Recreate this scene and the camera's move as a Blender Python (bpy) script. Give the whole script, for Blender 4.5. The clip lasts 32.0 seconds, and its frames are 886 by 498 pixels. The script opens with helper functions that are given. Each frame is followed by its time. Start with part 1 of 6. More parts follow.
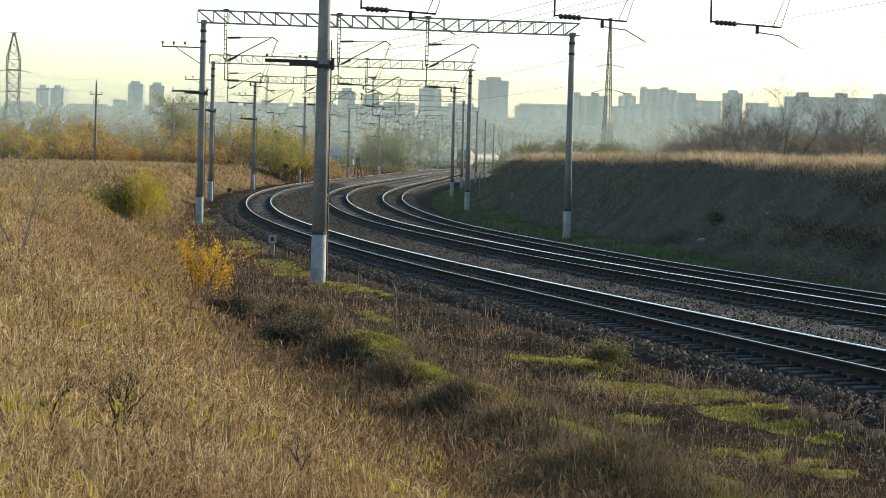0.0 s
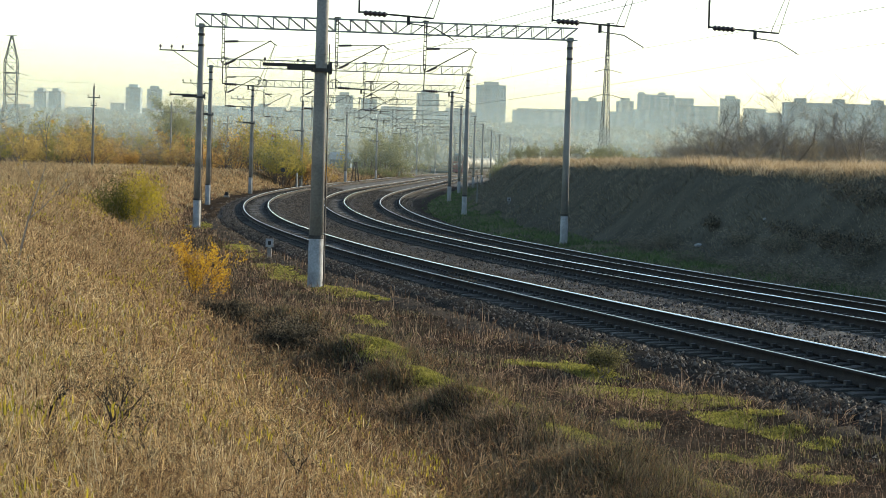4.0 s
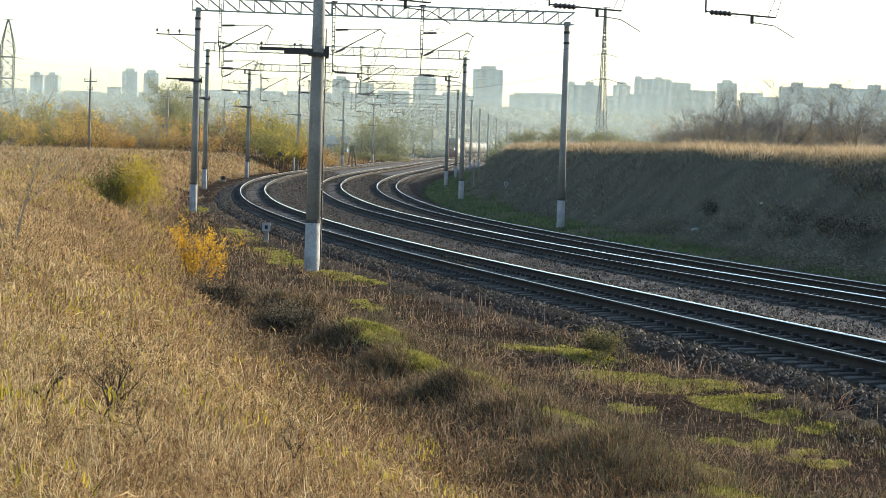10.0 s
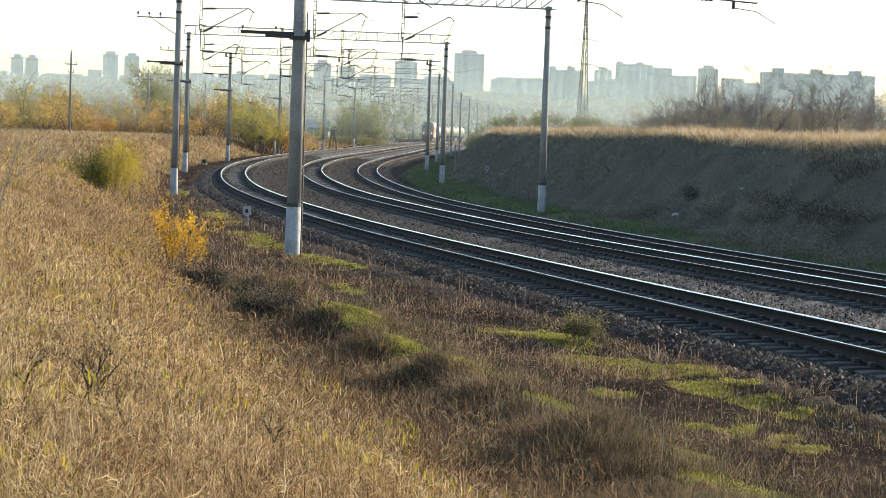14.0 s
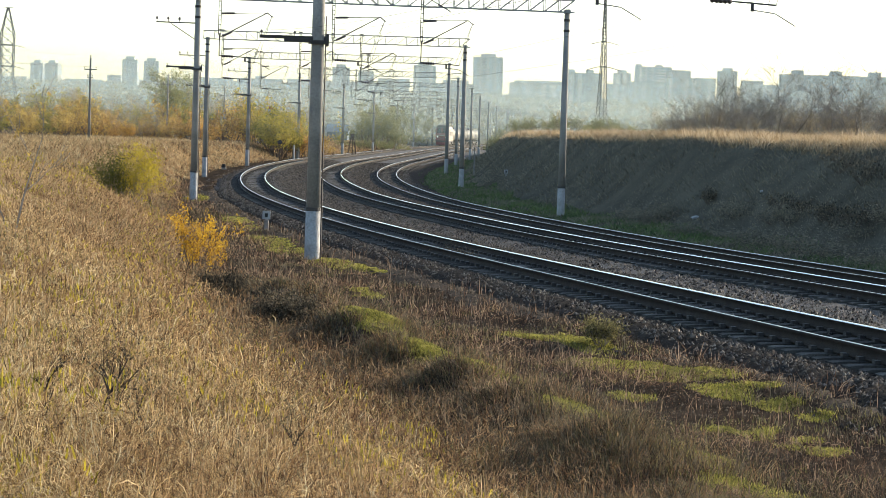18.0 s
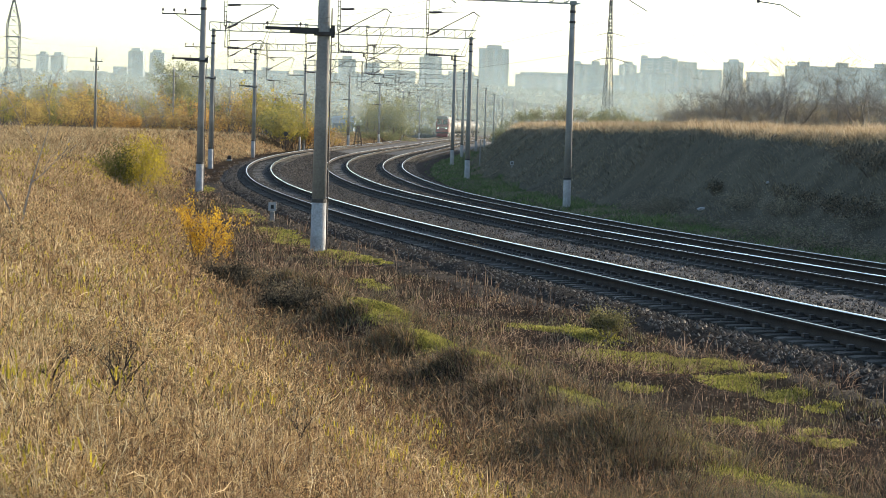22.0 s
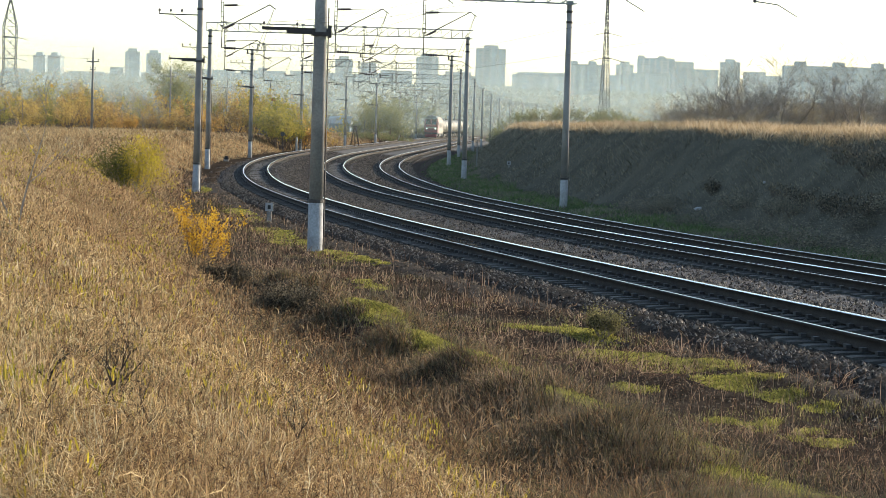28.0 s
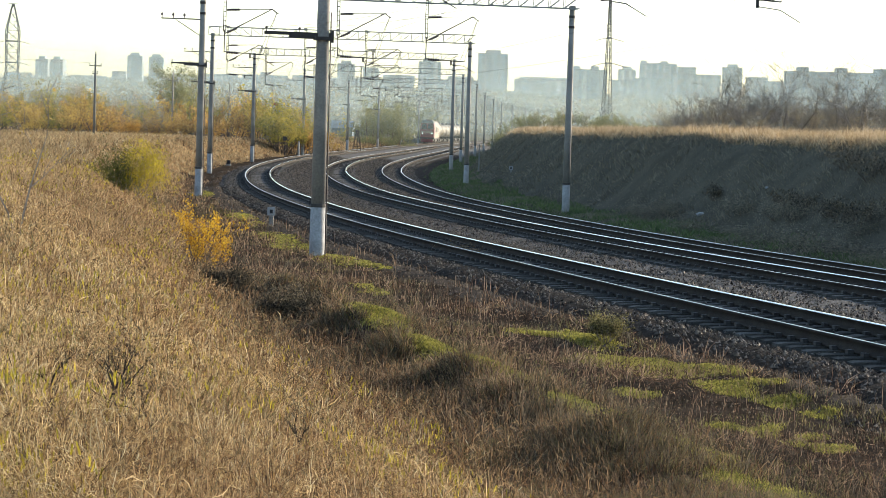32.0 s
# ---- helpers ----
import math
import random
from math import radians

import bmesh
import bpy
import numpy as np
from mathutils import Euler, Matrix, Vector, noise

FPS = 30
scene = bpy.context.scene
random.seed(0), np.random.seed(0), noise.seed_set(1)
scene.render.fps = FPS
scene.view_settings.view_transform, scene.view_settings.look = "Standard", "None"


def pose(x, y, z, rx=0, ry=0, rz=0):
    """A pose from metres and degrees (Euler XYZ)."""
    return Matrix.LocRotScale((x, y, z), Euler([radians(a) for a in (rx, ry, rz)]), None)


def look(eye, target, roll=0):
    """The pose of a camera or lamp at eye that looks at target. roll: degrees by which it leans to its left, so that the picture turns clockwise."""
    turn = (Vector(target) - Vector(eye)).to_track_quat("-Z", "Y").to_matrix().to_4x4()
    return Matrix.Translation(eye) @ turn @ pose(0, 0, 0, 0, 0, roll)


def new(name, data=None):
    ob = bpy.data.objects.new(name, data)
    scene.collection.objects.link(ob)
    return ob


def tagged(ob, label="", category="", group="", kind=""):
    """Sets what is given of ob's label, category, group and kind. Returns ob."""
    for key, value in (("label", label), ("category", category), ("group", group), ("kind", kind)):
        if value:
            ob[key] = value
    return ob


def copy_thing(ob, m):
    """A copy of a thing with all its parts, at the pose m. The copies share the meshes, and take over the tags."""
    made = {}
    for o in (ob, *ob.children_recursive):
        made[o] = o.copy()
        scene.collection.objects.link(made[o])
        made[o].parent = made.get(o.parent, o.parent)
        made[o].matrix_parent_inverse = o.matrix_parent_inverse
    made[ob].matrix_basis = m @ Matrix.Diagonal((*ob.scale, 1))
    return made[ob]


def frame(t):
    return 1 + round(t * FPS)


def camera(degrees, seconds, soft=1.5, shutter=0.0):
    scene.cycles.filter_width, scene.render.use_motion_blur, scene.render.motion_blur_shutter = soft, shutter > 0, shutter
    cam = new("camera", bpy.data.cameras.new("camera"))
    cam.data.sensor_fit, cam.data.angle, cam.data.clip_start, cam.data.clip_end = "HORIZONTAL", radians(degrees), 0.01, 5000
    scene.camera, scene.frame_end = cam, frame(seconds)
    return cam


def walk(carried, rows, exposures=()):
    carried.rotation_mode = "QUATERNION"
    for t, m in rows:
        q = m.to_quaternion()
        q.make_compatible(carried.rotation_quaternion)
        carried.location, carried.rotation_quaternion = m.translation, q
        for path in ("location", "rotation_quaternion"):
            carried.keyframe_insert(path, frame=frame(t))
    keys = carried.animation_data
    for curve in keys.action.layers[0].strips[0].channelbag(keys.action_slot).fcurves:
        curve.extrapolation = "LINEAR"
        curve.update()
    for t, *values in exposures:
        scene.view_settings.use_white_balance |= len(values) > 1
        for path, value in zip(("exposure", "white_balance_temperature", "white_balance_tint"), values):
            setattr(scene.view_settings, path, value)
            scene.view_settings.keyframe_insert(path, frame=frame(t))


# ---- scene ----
# The camera: a long lens, carried by a person who stands still and turns a little.
cam = camera(22.18, 32.0, 0.85)
EYE = (0.0, 0.0, 2.525)
walk(cam, [
    (0.0, look(EYE, (-0.000, 99.921, -1.442), 1.546)),
    (0.5, look(EYE, (0.003, 99.924, -1.373), 1.606)),
    (1.0, look(EYE, (0.029, 99.926, -1.309), 1.671)),
    (1.5, look(EYE, (0.054, 99.929, -1.235), 1.740)),
    (2.0, look(EYE, (0.054, 99.931, -1.193), 1.747)),
    (2.5, look(EYE, (0.069, 99.932, -1.165), 1.820)),
    (3.0, look(EYE, (0.091, 99.933, -1.145), 1.808)),
    (3.5, look(EYE, (0.104, 99.931, -1.176), 1.767)),
    (5.5, look(EYE, (0.148, 99.921, -1.434), 1.760)),
    (6.0, look(EYE, (0.149, 99.921, -1.453), 1.761)),
    (6.5, look(EYE, (0.162, 99.920, -1.478), 1.812)),
    (7.0, look(EYE, (0.155, 99.919, -1.501), 1.820)),
    (7.5, look(EYE, (0.122, 99.917, -1.537), 1.815)),
    (8.0, look(EYE, (0.104, 99.916, -1.580), 1.759)),
    (8.5, look(EYE, (0.081, 99.913, -1.641), 1.785)),
    (9.0, look(EYE, (0.091, 99.910, -1.717), 1.796)),
    (9.5, look(EYE, (0.179, 99.905, -1.825), 1.760)),
    (10.0, look(EYE, (0.285, 99.900, -1.931), 1.780)),
    (10.5, look(EYE, (0.412, 99.895, -2.048), 1.829)),
    (11.0, look(EYE, (0.599, 99.888, -2.173), 1.929)),
    (11.5, look(EYE, (0.782, 99.881, -2.285), 1.903)),
    (12.0, look(EYE, (0.986, 99.875, -2.384), 1.936)),
    (12.5, look(EYE, (1.123, 99.869, -2.460), 1.908)),
    (13.0, look(EYE, (1.196, 99.865, -2.533), 1.903)),
    (13.5, look(EYE, (1.197, 99.863, -2.577), 1.974)),
    (14.0, look(EYE, (1.163, 99.862, -2.596), 2.017)),
    (14.5, look(EYE, (1.075, 99.863, -2.587), 2.039)),
    (16.5, look(EYE, (0.641, 99.869, -2.548), 1.924)),
    (17.0, look(EYE, (0.527, 99.872, -2.497), 1.853)),
    (17.5, look(EYE, (0.414, 99.874, -2.475), 1.829)),
    (18.0, look(EYE, (0.293, 99.875, -2.464), 1.765)),
    (18.5, look(EYE, (0.196, 99.875, -2.478), 1.709)),
    (19.0, look(EYE, (0.143, 99.872, -2.523), 1.679)),
    (19.5, look(EYE, (0.098, 99.869, -2.590), 1.630)),
    (20.0, look(EYE, (0.063, 99.865, -2.662), 1.656)),
    (20.5, look(EYE, (0.035, 99.862, -2.725), 1.676)),
    (21.0, look(EYE, (0.045, 99.859, -2.781), 1.721)),
    (21.5, look(EYE, (0.043, 99.857, -2.819), 1.729)),
    (22.0, look(EYE, (0.044, 99.856, -2.846), 1.736)),
    (22.5, look(EYE, (0.084, 99.856, -2.848), 1.754)),
    (23.0, look(EYE, (0.111, 99.856, -2.842), 1.801)),
    (23.5, look(EYE, (0.138, 99.857, -2.825), 1.848)),
    (24.0, look(EYE, (0.172, 99.858, -2.796), 1.895)),
    (24.5, look(EYE, (0.183, 99.860, -2.754), 1.943)),
    (25.0, look(EYE, (0.209, 99.863, -2.698), 1.994)),
    (25.5, look(EYE, (0.197, 99.865, -2.672), 1.957)),
    (27.5, look(EYE, (0.180, 99.859, -2.773), 1.715)),
    (28.0, look(EYE, (0.178, 99.856, -2.835), 1.688)),
    (28.5, look(EYE, (0.187, 99.856, -2.838), 1.729)),
    (29.0, look(EYE, (0.195, 99.857, -2.810), 1.747)),
    (29.5, look(EYE, (0.179, 99.858, -2.799), 1.738)),
    (30.0, look(EYE, (0.153, 99.859, -2.788), 1.744)),
    (30.5, look(EYE, (0.138, 99.860, -2.769), 1.794)),
    (31.0, look(EYE, (0.119, 99.862, -2.720), 1.840)),
    (31.5, look(EYE, (0.105, 99.865, -2.674), 1.830)),
    (32.0, look(EYE, (0.084, 99.867, -2.630), 1.791)),
], [(0.0, 0.85, 6500, 3), (3.0, 0.88, 6500, 3), (6.0, 1.0, 6500, 4), (9.0, 1.14, 6500, 5), (10.0, 1.28, 6500, 6), (11.0, 1.36, 6500, 7), (13.0, 1.41, 6500, 8), (14.0, 1.38, 6500, 8), (16.0, 1.29, 6500, 8),
    (19.0, 1.25, 6500, 8), (32.0, 1.25, 6500, 8)])

# ---- light ----
SUN_AZ, SUN_EL = 52.0, 17.0      # degrees to the right of the view, and above the horizon
world = bpy.data.worlds.new("sky")
scene.world = world
world.use_nodes = True
nt = world.node_tree
bg = nt.nodes["Background"]
sky = nt.nodes.new("ShaderNodeTexSky")
sky.sky_type = 'NISHITA'
sky.sun_disc = False
sky.sun_elevation = radians(SUN_EL)
sky.sun_rotation = radians(SUN_AZ)
sky.air_density = 0.95
sky.dust_density = 0.9
sky.ozone_density = 1.3
nt.links.new(sky.outputs[0], bg.inputs[0])
bg.inputs[1].default_value = 0.15
sun_data = bpy.data.lights.new("sun", 'SUN')
sun_data.energy = 4.5
sun_data.angle = radians(0.6)
sun_data.color = (1.0, 0.86, 0.68)
sun = new("sun", sun_data)
SUN_DIR = Vector((math.sin(radians(SUN_AZ)) * math.cos(radians(SUN_EL)),
                  math.cos(radians(SUN_AZ)) * math.cos(radians(SUN_EL)), math.sin(radians(SUN_EL))))
sun.matrix_world = look(tuple(SUN_DIR * 300), (0, 0, 0))

# ---- materials ----
def material(name, colour, rough=0.8, second=None, scale=3.0, fine=40.0, bump=0.3, metal=0.0, per_object=0.0, island=0.0,
             spec=0.3, through_light=None, bump_dist=0.02):
    """Two-scale noise between two colours, with fine relief; per_object and island vary the brightness piece by piece."""
    m = bpy.data.materials.new(name)
    m.use_nodes = True
    t = m.node_tree
    b = t.nodes["Principled BSDF"]
    second = second or tuple(c * 0.6 for c in colour)
    co = t.nodes.new("ShaderNodeTexCoord")
    n1 = t.nodes.new("ShaderNodeTexNoise")
    n1.inputs["Scale"].default_value = scale
    n1.inputs["Detail"].default_value = 5.0
    n2 = t.nodes.new("ShaderNodeTexNoise")
    n2.inputs["Scale"].default_value = fine
    n2.inputs["Detail"].default_value = 3.0
    t.links.new(co.outputs["Object"], n1.inputs["Vector"])
    t.links.new(co.outputs["Object"], n2.inputs["Vector"])
    mixf = t.nodes.new("ShaderNodeMath")
    mixf.operation = 'MULTIPLY_ADD'
    mixf.inputs[1].default_value = 0.6
    t.links.new(n1.outputs["Fac"], mixf.inputs[0])
    half = t.nodes.new("ShaderNodeMath")
    half.operation = 'MULTIPLY'
    half.inputs[1].default_value = 0.4
    t.links.new(n2.outputs["Fac"], half.inputs[0])
    t.links.new(half.outputs[0], mixf.inputs[2])
    ramp = t.nodes.new("ShaderNodeValToRGB")
    ramp.color_ramp.elements[0].position = 0.38
    ramp.color_ramp.elements[0].color = (*second, 1)
    ramp.color_ramp.elements[1].position = 0.62
    ramp.color_ramp.elements[1].color = (*colour, 1)
    t.links.new(mixf.outputs[0], ramp.inputs[0])
    out = ramp.outputs[0]
    if per_object or island:
        if per_object:
            src = t.nodes.new("ShaderNodeObjectInfo").outputs["Random"]
            amount = per_object
        else:
            src = t.nodes.new("ShaderNodeNewGeometry").outputs["Random Per Island"]
            amount = island
        rng = t.nodes.new("ShaderNodeMapRange")
        rng.inputs["To Min"].default_value = 1.0 - amount
        rng.inputs["To Max"].default_value = 1.0 + amount
        t.links.new(src, rng.inputs["Value"])
        hsv = t.nodes.new("ShaderNodeHueSaturation")
        t.links.new(rng.outputs[0], hsv.inputs["Value"])
        t.links.new(out, hsv.inputs["Color"])
        out = hsv.outputs[0]
    t.links.new(out, b.inputs["Base Color"])
    b.inputs["Roughness"].default_value = rough
    b.inputs["Metallic"].default_value = metal
    b.inputs["Specular IOR Level"].default_value = spec
    if bump:
        bp = t.nodes.new("ShaderNodeBump")
        bp.inputs["Strength"].default_value = bump
        bp.inputs["Distance"].default_value = bump_dist
        t.links.new(n2.outputs["Fac"], bp.inputs["Height"])
        t.links.new(bp.outputs[0], b.inputs["Normal"])
    if through_light:
        tr = t.nodes.new("ShaderNodeBsdfTranslucent")
        t.links.new(out, tr.inputs["Color"])
        mx = t.nodes.new("ShaderNodeMixShader")
        mx.inputs[0].default_value = through_light
        t.links.new(b.outputs[0], mx.inputs[1])
        t.links.new(tr.outputs[0], mx.inputs[2])
        t.links.new(mx.outputs[0], t.nodes["Material Output"].inputs["Surface"])
    return m


def blades(name, stops, rough=0.85, patch=0.35, through_light=0.35, by_object=0.0):
    """Plant matter: each blade takes its own colour from the stops, drifting in patches over the ground."""
    m = bpy.data.materials.new(name)
    m.use_nodes = True
    t = m.node_tree
    b = t.nodes["Principled BSDF"]
    geo = t.nodes.new("ShaderNodeNewGeometry")
    n = t.nodes.new("ShaderNodeTexNoise")
    n.inputs["Scale"].default_value = patch
    n.inputs["Detail"].default_value = 4.0
    t.links.new(geo.outputs["Position"], n.inputs["Vector"])
    a = t.nodes.new("ShaderNodeMath")
    a.operation = 'MULTIPLY_ADD'
    a.inputs[1].default_value = 1.5
    a.inputs[2].default_value = -1.25 - by_object / 2
    t.links.new(n.outputs["Fac"], a.inputs[0])
    n2 = t.nodes.new("ShaderNodeTexNoise")
    n2.inputs["Scale"].default_value = patch * 6.0
    n2.inputs["Detail"].default_value = 2.0
    t.links.new(geo.outputs["Position"], n2.inputs["Vector"])
    a2 = t.nodes.new("ShaderNodeMath")
    a2.operation = 'MULTIPLY_ADD'
    a2.inputs[1].default_value = 0.9
    t.links.new(n2.outputs["Fac"], a2.inputs[0])
    t.links.new(a.outputs[0], a2.inputs[2])
    s = t.nodes.new("ShaderNodeMath")
    s.operation = 'MULTIPLY_ADD'
    s.inputs[1].default_value = 1.1
    t.links.new(geo.outputs["Random Per Island"], s.inputs[0])
    t.links.new(a2.outputs[0], s.inputs[2])
    own = t.nodes.new("ShaderNodeObjectInfo")
    drift = t.nodes.new("ShaderNodeMath")
    drift.operation = 'MULTIPLY_ADD'
    drift.inputs[1].default_value = by_object
    t.links.new(own.outputs["Random"], drift.inputs[0])
    t.links.new(s.outputs[0], drift.inputs[2])
    ramp = t.nodes.new("ShaderNodeValToRGB")
    els = ramp.color_ramp.elements
    while len(els) < len(stops):
        els.new(0.5)
    for i, c in enumerate(stops):
        els[i].position = i / (len(stops) - 1)
        els[i].color = (*c, 1)
    t.links.new(drift.outputs[0], ramp.inputs[0])
    t.links.new(ramp.outputs[0], b.inputs["Base Color"])
    b.inputs["Roughness"].default_value = rough
    b.inputs["Specular IOR Level"].default_value = 0.2
    tr = t.nodes.new("ShaderNodeBsdfTranslucent")
    t.links.new(ramp.outputs[0], tr.inputs["Color"])
    mx = t.nodes.new("ShaderNodeMixShader")
    mx.inputs[0].default_value = through_light
    t.links.new(b.outputs[0], mx.inputs[1])
    t.links.new(tr.outputs[0], mx.inputs[2])
    t.links.new(mx.outputs[0], t.nodes["Material Output"].inputs["Surface"])
    return m


M_BALLAST = material("ballast", (0.062, 0.056, 0.05), 0.8, (0.017, 0.0155, 0.014), 3.0, 14.0, 1.0, bump_dist=0.04, spec=0.25)
M_SHOULDER = material("oily_dark_gravel", (0.05, 0.038, 0.028), 0.95, (0.014, 0.012, 0.010), 2.2, 16.0, 1.0, bump_dist=0.04, spec=0.04)
M_CLOD = material("matt_gravel", (0.085, 0.07, 0.052), 0.95, (0.03, 0.025, 0.02), 5, 40, 0.2, island=0.8, spec=0.03)
M_STONE = material("ballast_stone", (0.095, 0.08, 0.062), 0.42, (0.03, 0.026, 0.022), 5, 40, 0.2, island=0.95, spec=0.06)
M_SLEEPER = material("sleeper_concrete", (0.085, 0.08, 0.072), 0.95, (0.035, 0.032, 0.028), 3, 30, 0.4, per_object=0.35, spec=0.05)
M_RAIL_SIDE = material("rusty_rail", (0.045, 0.036, 0.028), 0.85, (0.028, 0.022, 0.018), 4, 60, 0.3, spec=0.1)
M_RAIL_TOP = material("polished_rail", (0.90, 0.85, 0.79), 0.18, (0.80, 0.755, 0.70), 2, 50, 0.02, metal=1.0)
M_RAIL_DULL = material("duller_rail", (0.38, 0.365, 0.345), 0.32, (0.28, 0.27, 0.255), 2, 50, 0.05, metal=1.0)
M_CONCRETE = material("mast_concrete", (0.27, 0.258, 0.235), 0.85, (0.165, 0.157, 0.143), 1.2, 18, 0.3)
M_WHITEWASH = material("whitewashed_concrete", (0.37, 0.37, 0.36), 0.85, (0.23, 0.226, 0.214), 2.5, 20, 0.3)
M_FADED = material("faded_whitewash", (0.32, 0.31, 0.285), 0.85, (0.22, 0.21, 0.19), 2.0, 18, 0.3)
M_BAND = material("dark_steel_band", (0.06, 0.055, 0.05), 0.7)
M_STEEL = material("galvanised_steel", (0.27, 0.28, 0.28), 0.55, (0.17, 0.17, 0.165), 3, 30, 0.15, metal=0.4)
M_DARKSTEEL = material("dark_steel", (0.055, 0.052, 0.05), 0.6, (0.035, 0.03, 0.028), 4, 40, 0.2, metal=0.3)
M_INSUL = material("insulator_glaze", (0.05, 0.035, 0.03), 0.3, (0.03, 0.02, 0.02), 5, 30, 0.0, spec=0.5)
M_WIRE = material("copper_wire", (0.10, 0.08, 0.06), 0.6, (0.06, 0.05, 0.04), 5, 50, 0, metal=0.6)
M_PYLON = material("pylon_steel", (0.055, 0.058, 0.06), 0.8, (0.035, 0.037, 0.038), 0.5, 5, 0)
M_WOOD_POLE = material("weathered_pole", (0.24, 0.22, 0.19), 0.9, (0.15, 0.135, 0.115), 2, 20, 0.3)
M_BARK = material("bark", (0.11, 0.085, 0.065), 0.95, (0.06, 0.045, 0.035), 3, 30, 0.4)
M_TWIG = material("grey_twig", (0.21, 0.185, 0.16), 0.95, (0.13, 0.115, 0.10), 1, 10, 0)
M_DEADWOOD = material("dead_weed_stem", (0.024, 0.017, 0.013), 0.95, (0.013, 0.01, 0.008), 3, 30, 0)
M_PLATE = material("white_enamel_plate", (0.36, 0.36, 0.355), 0.5, (0.26, 0.26, 0.255), 6, 30, 0.05)
M_BLACK = material("black_paint", (0.03, 0.03, 0.03), 0.6)
M_RED = material("red_locomotive_paint", (0.165, 0.018, 0.015), 0.5, (0.10, 0.014, 0.012), 0.8, 8, 0.05, spec=0.5)
M_CREAM = material("cream_locomotive_paint", (0.27, 0.22, 0.165), 0.6, (0.19, 0.155, 0.12), 0.8, 8, 0.05, spec=0.5)
M_LOCO_ROOF = material("dull_loco_roof", (0.11, 0.12, 0.105), 0.7, (0.06, 0.065, 0.06), 0.8, 8, 0.05)
M_TANK = material("cream_tank_paint", (0.15, 0.128, 0.09), 0.6, (0.09, 0.077, 0.056), 0.5, 6, 0.05, spec=0.5)
M_TANKDARK = material("grey_tank_band", (0.10, 0.10, 0.10), 0.6)
M_GLASS_DARK = material("dark_window_glass", (0.012, 0.013, 0.015), 0.25, (0.009, 0.01, 0.012), 1, 5, 0, spec=0.2)


def glow(name, colour, strength):
    m = bpy.data.materials.new(name)
    m.use_nodes = True
    b = m.node_tree.nodes["Principled BSDF"]
    b.inputs["Emission Color"].default_value = (*colour, 1)
    b.inputs["Emission Strength"].default_value = strength
    return m


M_HEADLIGHT = glow("lit_headlight", (1.0, 0.93, 0.8), 4.0)


# ---- mesh helpers ----
def mesh_of(name, verts, faces, mats, index=None, smooth=False):
    me = bpy.data.meshes.new(name)
    me.from_pydata([tuple(v) for v in verts], [], [tuple(f) for f in faces])
    for m in (mats if isinstance(mats, (list, tuple)) else [mats]):
        me.materials.append(m)
    if index is not None:
        me.polygons.foreach_set("material_index", index)
    if smooth:
        me.polygons.foreach_set("use_smooth", [True] * len(me.polygons))
    me.update()
    return me


def big_mesh(name, verts, polys, mats):
    """A mesh from arrays: verts (n, 3) and polys (m, k) with k corners each."""
    me = bpy.data.meshes.new(name)
    verts = np.asarray(verts, np.float32)
    polys = np.asarray(polys, np.int32)
    m, k = polys.shape
    me.vertices.add(len(verts))
    me.vertices.foreach_set("co", verts.ravel())
    me.loops.add(m * k)
    me.loops.foreach_set("vertex_index", polys.ravel())
    me.polygons.add(m)
    me.polygons.foreach_set("loop_start", np.arange(0, m * k, k, dtype=np.int32))
    for mm in (mats if isinstance(mats, (list, tuple)) else [mats]):
        me.materials.append(mm)
    me.update(calc_edges=True)
    return me


